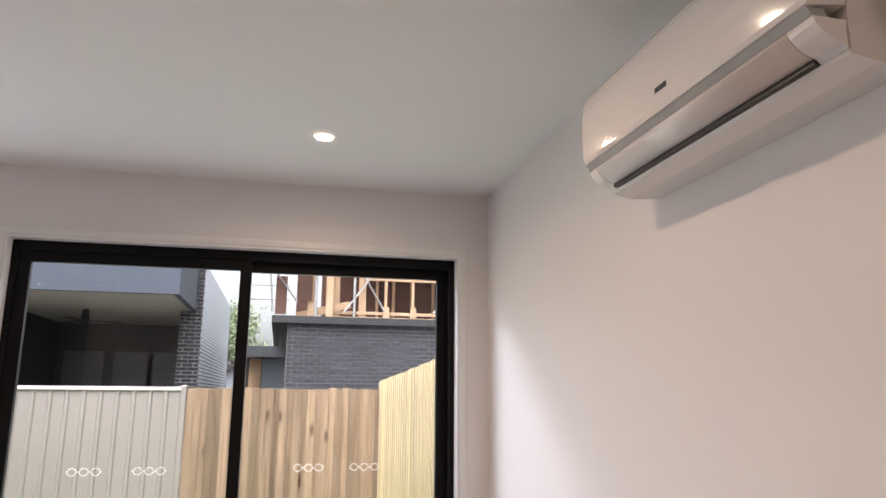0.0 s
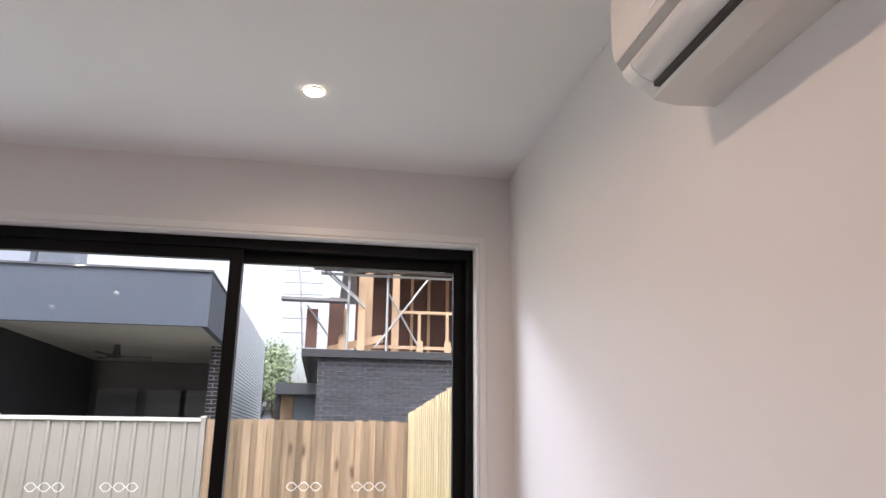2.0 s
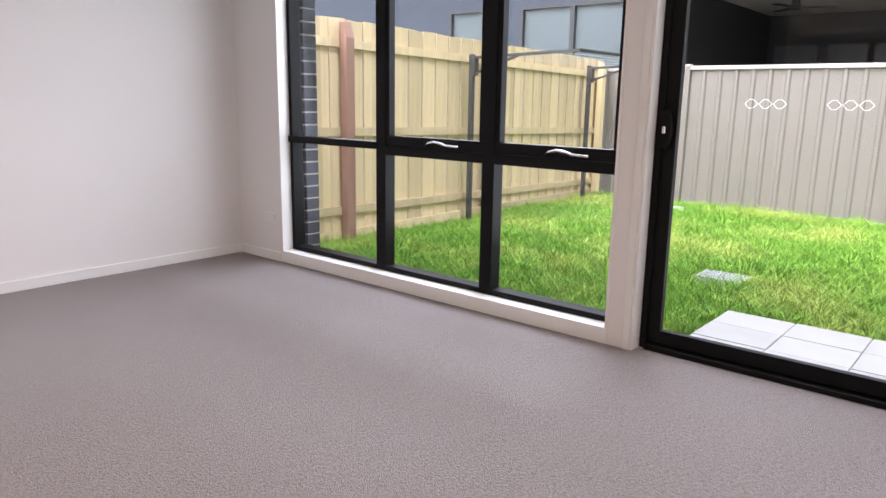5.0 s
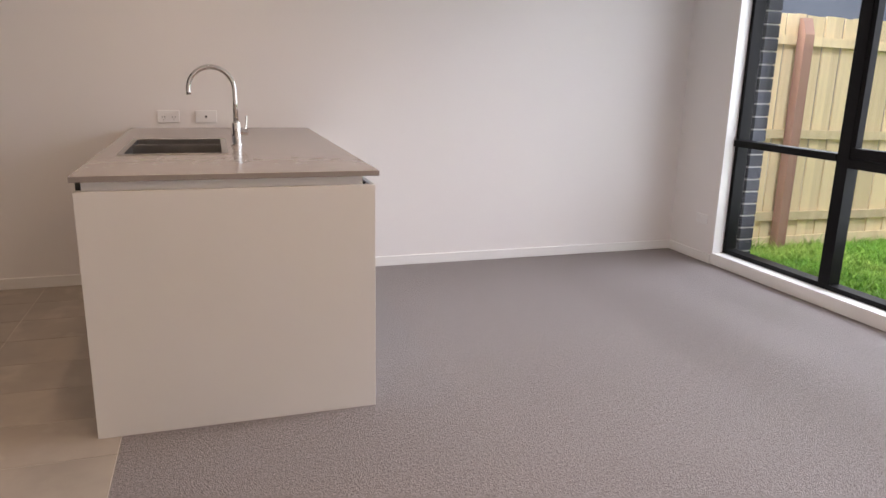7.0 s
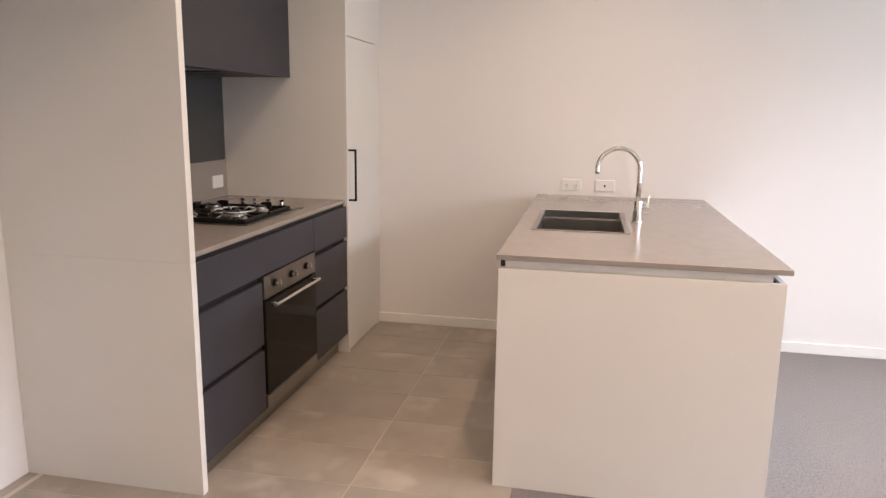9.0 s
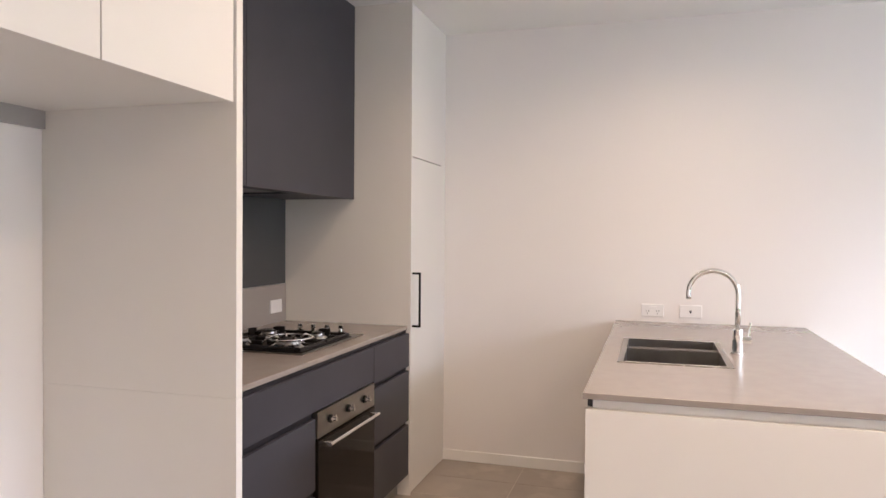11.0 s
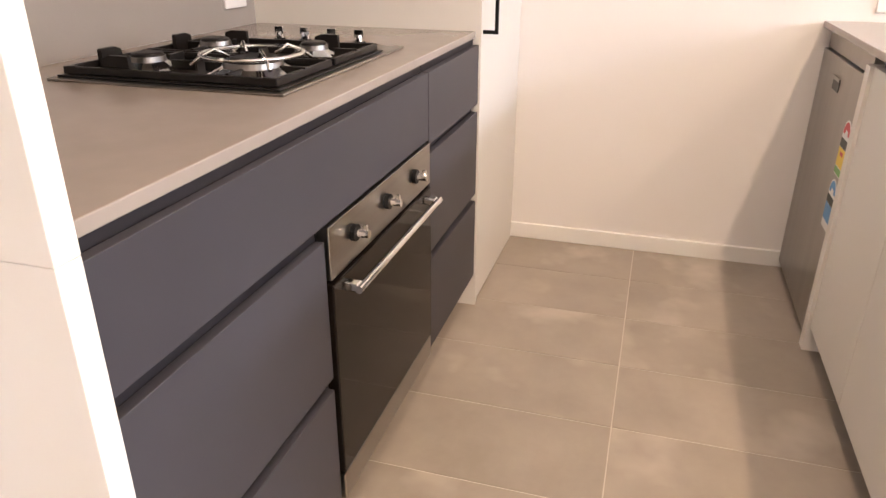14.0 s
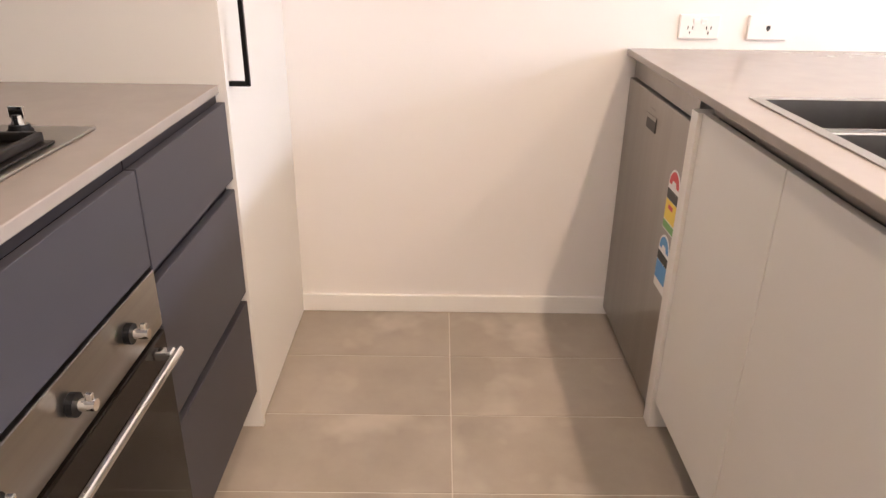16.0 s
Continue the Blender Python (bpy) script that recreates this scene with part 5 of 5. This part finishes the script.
part("pipe", tube([(-7.27, 14.40, 4.06), (-7.25, 14.39, 4.4), (-7.18, 14.39, 4.8), (-7.14, 14.40, 5.32)], 0.03, 8), PLASTIC, unit)
part("badge", rods(((-6.88, 14.445, 5.24), (-6.88, 14.452, 5.24), 0.055), n=16), RED, unit, "round red maker's badge")

# ---- brick house being built ----
bh = thing("brick_house", (4, 17, GROUND), "charcoal brick house with timber frame storey going up", "house")
QY = 15.0
part("brick_wall", boxes((0.03, 12, QY + 0.004, QY + 0.25, GROUND, 2.95), (0.03, 0.28, QY + 0.25, 24, GROUND, 2.95)), MORTAR_MID, bh)
part("fascia", boxes((-0.30, 12, QY - 0.16, QY - 0.02, 2.94, 3.10), (-0.30, -0.16, QY - 0.02, 24, 2.94, 3.10), bevel=0.01), DEEP_SHADE_AND_GUTTER, bh, "dark gutter and fascia")
part("eave", boxes((-0.16, 12, QY - 0.02, 24, 3.0, 3.08)), RENDER_DARK, bh)
bf = part("window", boxes((3.42, 3.5, QY - 0.03, QY, 0.6, 2.35), (4.3, 4.38, QY - 0.03, QY, 0.6, 2.35), (3.5, 4.3, QY - 0.03, QY, 2.27, 2.35)), PLASTIC, bh, "pale window frame")
part("pane", boxes((3.5, 4.3, QY - 0.018, QY - 0.01, 0.6, 2.27)), WINDOWDARK, bf)

WY = 15.6
frame_posts = [(0.95, 1.12), (1.55, 1.70), (3.36, 3.56), (5.2, 5.36), (6.9, 7.06)]
for a, b in frame_posts:
    part("timber_post", boxes((a, b, WY, WY + 0.12, 3.10, 5.32)), TIMBER, bh)
for a, b, z in ((0.9, 7.1, 3.24), (0.9, 7.1, 3.12)):
    part("timber_plate", boxes((a, b, WY - 0.03, WY - 0.002, z, z + 0.07)), TIMBER, bh)
for a, b in ((1.70, 3.36), (3.56, 5.2), (5.36, 6.9)):
    part("timber_rail", boxes((a, b, WY + 0.01, WY + 0.09, 4.02, 4.08)), TIMBER, bh)
    for q in (0.27, 0.64):
        x = a + (b - a) * q
        part("stud", boxes((x - 0.03, x + 0.03, WY + 0.01, WY + 0.09, 3.32, 4.02)), TIMBER, bh)
        part("block", boxes((x - 0.07, x + 0.07, WY - 0.06, WY - 0.031, 3.12, 3.42)), TIMBER, bh)
part("red_beam", boxes((1.70, 7.1, WY, WY + 0.1, 5.22, 5.44)), REDBEAM, bh, "red primed beam")
part("floor_deck", boxes((0.4, 12, WY + 0.13, 24, 3.09, 3.14)), TIMBER, bh)
part("inner_wall", boxes((0.9, 12, 19.0, 19.1, 3.14, 6.2), (6.9, 7.0, WY + 0.13, 19.0, 3.14, 6.2)), REDBOARD, bh, "red brown sheeted inner wall")
for x in (1.9, 2.35, 2.8, 3.3, 3.9, 4.5, 5.1):
    part("inner_stud", boxes((x, x + 0.07, 18.9, 18.998, 3.14, 5.6)), TIMBER, bh)
part("upper_roof", boxes((0.55, 12, WY - 0.5, 24, 5.75, 5.95), (0.55, 12, WY - 0.52, WY - 0.501, 5.6, 6.0)), WINDOWDARK, bh, "dark roof edge")
part("corner_panel", boxes((0.55, 0.95, WY + 0.02, WY + 0.06, 4.9, 5.74)), RENDER_DARK, bh)
part("side_cladding", boxes((0.2, 0.55, WY + 0.5, WY + 0.56, 3.12, 4.4)), REDBOARD, bh)
bm = bmesh.new()
add_bar(bm, (0.2, WY - 0.05, 3.16), (1.35, WY - 0.05, 3.45), 0.03, 0.16)
part("loose_board", bm, TIMBER, bh)

sc = thing("scaffolding", (2, 14.6, GROUND), "grey steel tube scaffolding around the timber frame", "scaffolding")
for z, y in ((5.56, 14.7), (5.14, 15.3), (4.62, 14.75)):
    part("ledger_tube", rods(((0.0, y, z), (8, y, z), 0.028), n=8), SCAFFOLD, sc)
for x0, x1, z in ((-0.15, 8.0, 4.70), (-0.75, 0.55, 4.03), (-0.35, 0.8, 4.92)):
    part("plank", boxes((x0, x1, 14.6, 14.85, z, z + 0.055)), DARKGALV, sc)
for x, z1 in ((1.38, 6.4), (0.58, 5.0), (3.85, 6.4), (6.2, 6.4)):
    part("standard_tube", rods(((x, 14.92, 3.08), (x, 14.92, z1), 0.028), n=8), SCAFFOLD, sc)
for a, b in (((-0.1, 14.8, 4.85), (0.92, 14.8, 3.95)), ((0.15, 15.0, 4.75), (0.85, 15.0, 4.1)), ((1.2, 15.4, 3.25), (2.3, 15.4, 4.75)), ((1.45, 15.45, 4.4), (2.1, 15.45, 3.3)), ((3.2, 15.45, 3.3), (3.95, 15.45, 4.2)), ((-0.25, 15, 4.0), (0.2, 15, 3.4))):
    part("brace_tube", rods((a, b, 0.022), n=8), SCAFFOLD, sc)
part("mesh_pole", rods(((-0.3, 15.2, 3.2), (-0.5, 15.2, 5.4), 0.02), n=6), SCAFFOLD, sc)
for z in (3.45, 3.75, 4.25, 4.5, 4.75, 5.15):
    part("guard_rod", rods(((-0.75, 15.2, z), (0.05, 15.2, z + 0.01), 0.010), n=5), SCAFFOLD, sc)
part("infill_board", boxes((-0.25, -0.02, 15.1, 15.14, 3.15, 3.95)), REDBOARD, sc)
part("infill_board", boxes((0.2, 0.5, 15.1, 15.14, 3.45, 4.0)), REDBOARD, sc)
part("support_post", boxes((0.42, 0.56, 15.2, 15.3, 3.1, 4.0)), TIMBER, sc)
part("support_post", boxes((0.80, 0.95, 15.2, 15.3, 3.1, 4.7)), TIMBER, sc)

# small dark porch further back
porch = thing("porch", (-0.5, 19, GROUND), "small dark porch with timber door between the houses", "porch")
part("roof", boxes((-0.95, 0.02, 18.0, 20, 2.40, 2.66)), WINDOWDARK, porch)
part("wall", boxes((-1.0, 0.0, 19.0, 19.2, GROUND, 2.40)), DEEP_SHADE_AND_GUTTER, porch)
part("door", boxes((-0.85, -0.55, 18.9, 18.98, GROUND, 2.4)), TIMBER, porch, "orange brown timber door")
part("screen", boxes((-0.52, 0.01, 18.6, 18.65, GROUND, 2.42)), BLIND, porch)
far_house = thing("garden_wall", (-3, 33, GROUND), "pale rendered garage wall in the distance", "garage")
part("wall", boxes((-4.5, -0.4, 33, 33.2, GROUND, 2.6)), RENDER_LIGHT, far_house)
part("roof", boxes((-4.8, -0.1, 32.7, 36, 2.6, 2.75)), WINDOWDARK, far_house)

# ---- trees in the gap between the houses ----


def tree(loc, height, spread, seed):
    rng = random.Random(seed)
    t = thing("tree", loc, "grey green leafy tree behind the houses", "tree", "trees beyond the fence")
    base = Vector(loc)
    bm = bmesh.new()
    add_rod(bm, base, base + Vector((0.1, 0, height * 0.45)), 0.16, 0.10, n=10)
    tips = []
    for k in range(9):
        a = rng.uniform(0, 6.28)
        p = base + Vector((0.1, 0, height * rng.uniform(0.3, 0.45)))
        q = base + Vector((math.cos(a) * spread * rng.uniform(0.3, 0.8), math.sin(a) * spread * rng.uniform(0.3, 0.8), height * rng.uniform(0.55, 0.95)))
        add_rod(bm, p, q, 0.06, 0.02, n=6)
        tips.append(q)
    part("trunk", bm, BARK, t)
    verts, faces = [], []
    for q in tips:
        for i in range(420):
            d = Vector((rng.gauss(0, 1), rng.gauss(0, 1), rng.gauss(0, 0.7)))
            c = q + d * spread * 0.22
            u = Vector((rng.uniform(-1, 1), rng.uniform(-1, 1), rng.uniform(-1, 1))).normalized() * 0.09
            w = u.orthogonal().normalized() * 0.04
            n = len(verts)
            verts += [tuple(c - u), tuple(c + w), tuple(c + u), tuple(c - w)]
            faces.append((n, n + 1, n + 2, n + 3))
    me = bpy.data.meshes.new("crown")
    me.from_pydata(verts, [], faces)
    me.materials.append(LEAF)
    ob = new("crown", me)
    ob.parent = t
    ob.matrix_parent_inverse = Matrix.Translation(-t.location)
    return t


tree((-2.6, 29.0, GROUND), 5.4, 1.5, 3)
tree((-1.6, 31.0, GROUND), 4.2, 1.3, 5)

# ---- pieces of floors and walls ----
tile_trims = {}
for i in range(19):
    for j in range(4):
        cx = XW + 0.003 + 0.1495 + i * 0.3025
        yj = -0.328 - 0.6045 * (j - 1)
        y0, y1 = yj + 0.0015, yj + 0.603
        y0, y1 = max(y0, -1.603), (y1 if y1 < 0.2 else 0.286)
        if y0 > 0.2 or y1 - y0 < 0.03 or cx + 0.15 > XE:
            continue
        key = round(y1 - y0, 4)
        if key not in tile_trims:
            tile_trims[key] = mesh_of("tile", boxes((-0.1495, 0.1495, -key / 2, key / 2, -0.010, 0.0), bevel=0.0008), TILE)
        piece("tile", tile_trims[key], floor, (cx, (y0 + y1) / 2, 0.0))

paver_mesh = mesh_of("paver", boxes((-0.19, 0.19, -0.144, 0.144, -0.04, 0.0), bevel=0.004), PAVER)
for i in range(4):
    for j in range(3):
        piece("paver", paver_mesh, paving, (-1.26 + i * 0.387, 5.16 - j * 0.295, -0.10 + 0.002 * ((i + j) % 2)))

jamb_brick = mesh_of("brick", boxes((-0.115, 0.115, -0.055, 0.055, -0.038, 0.038), bevel=0.002), BRICK_DARK)
for c in range(29):
    piece("brick", jamb_brick, leafwall, (-4.168, 4.226, -0.13 + c * 0.086))
wall_bricks = [ob for ob in bh.children if ob.name.startswith("brick_wall")][0]
course = mesh_of("brick", boxes((-0.112, 0.112, -0.012, 0.012, -0.0355, 0.0355)), BRICK_DARK)
for c in range(17):
    z = 1.52 + c * 0.086
    if c % 2:
        piece("brick", half_front, wall_bricks, (0.0825, QY, z))
    for j in range(17):
        x = 0.145 + j * 0.24 + (0.12 if c % 2 else 0.0)
        if 3.3 < x < 4.5 and z < 2.4:
            continue
        piece("brick", course, wall_bricks, (x, QY, z))
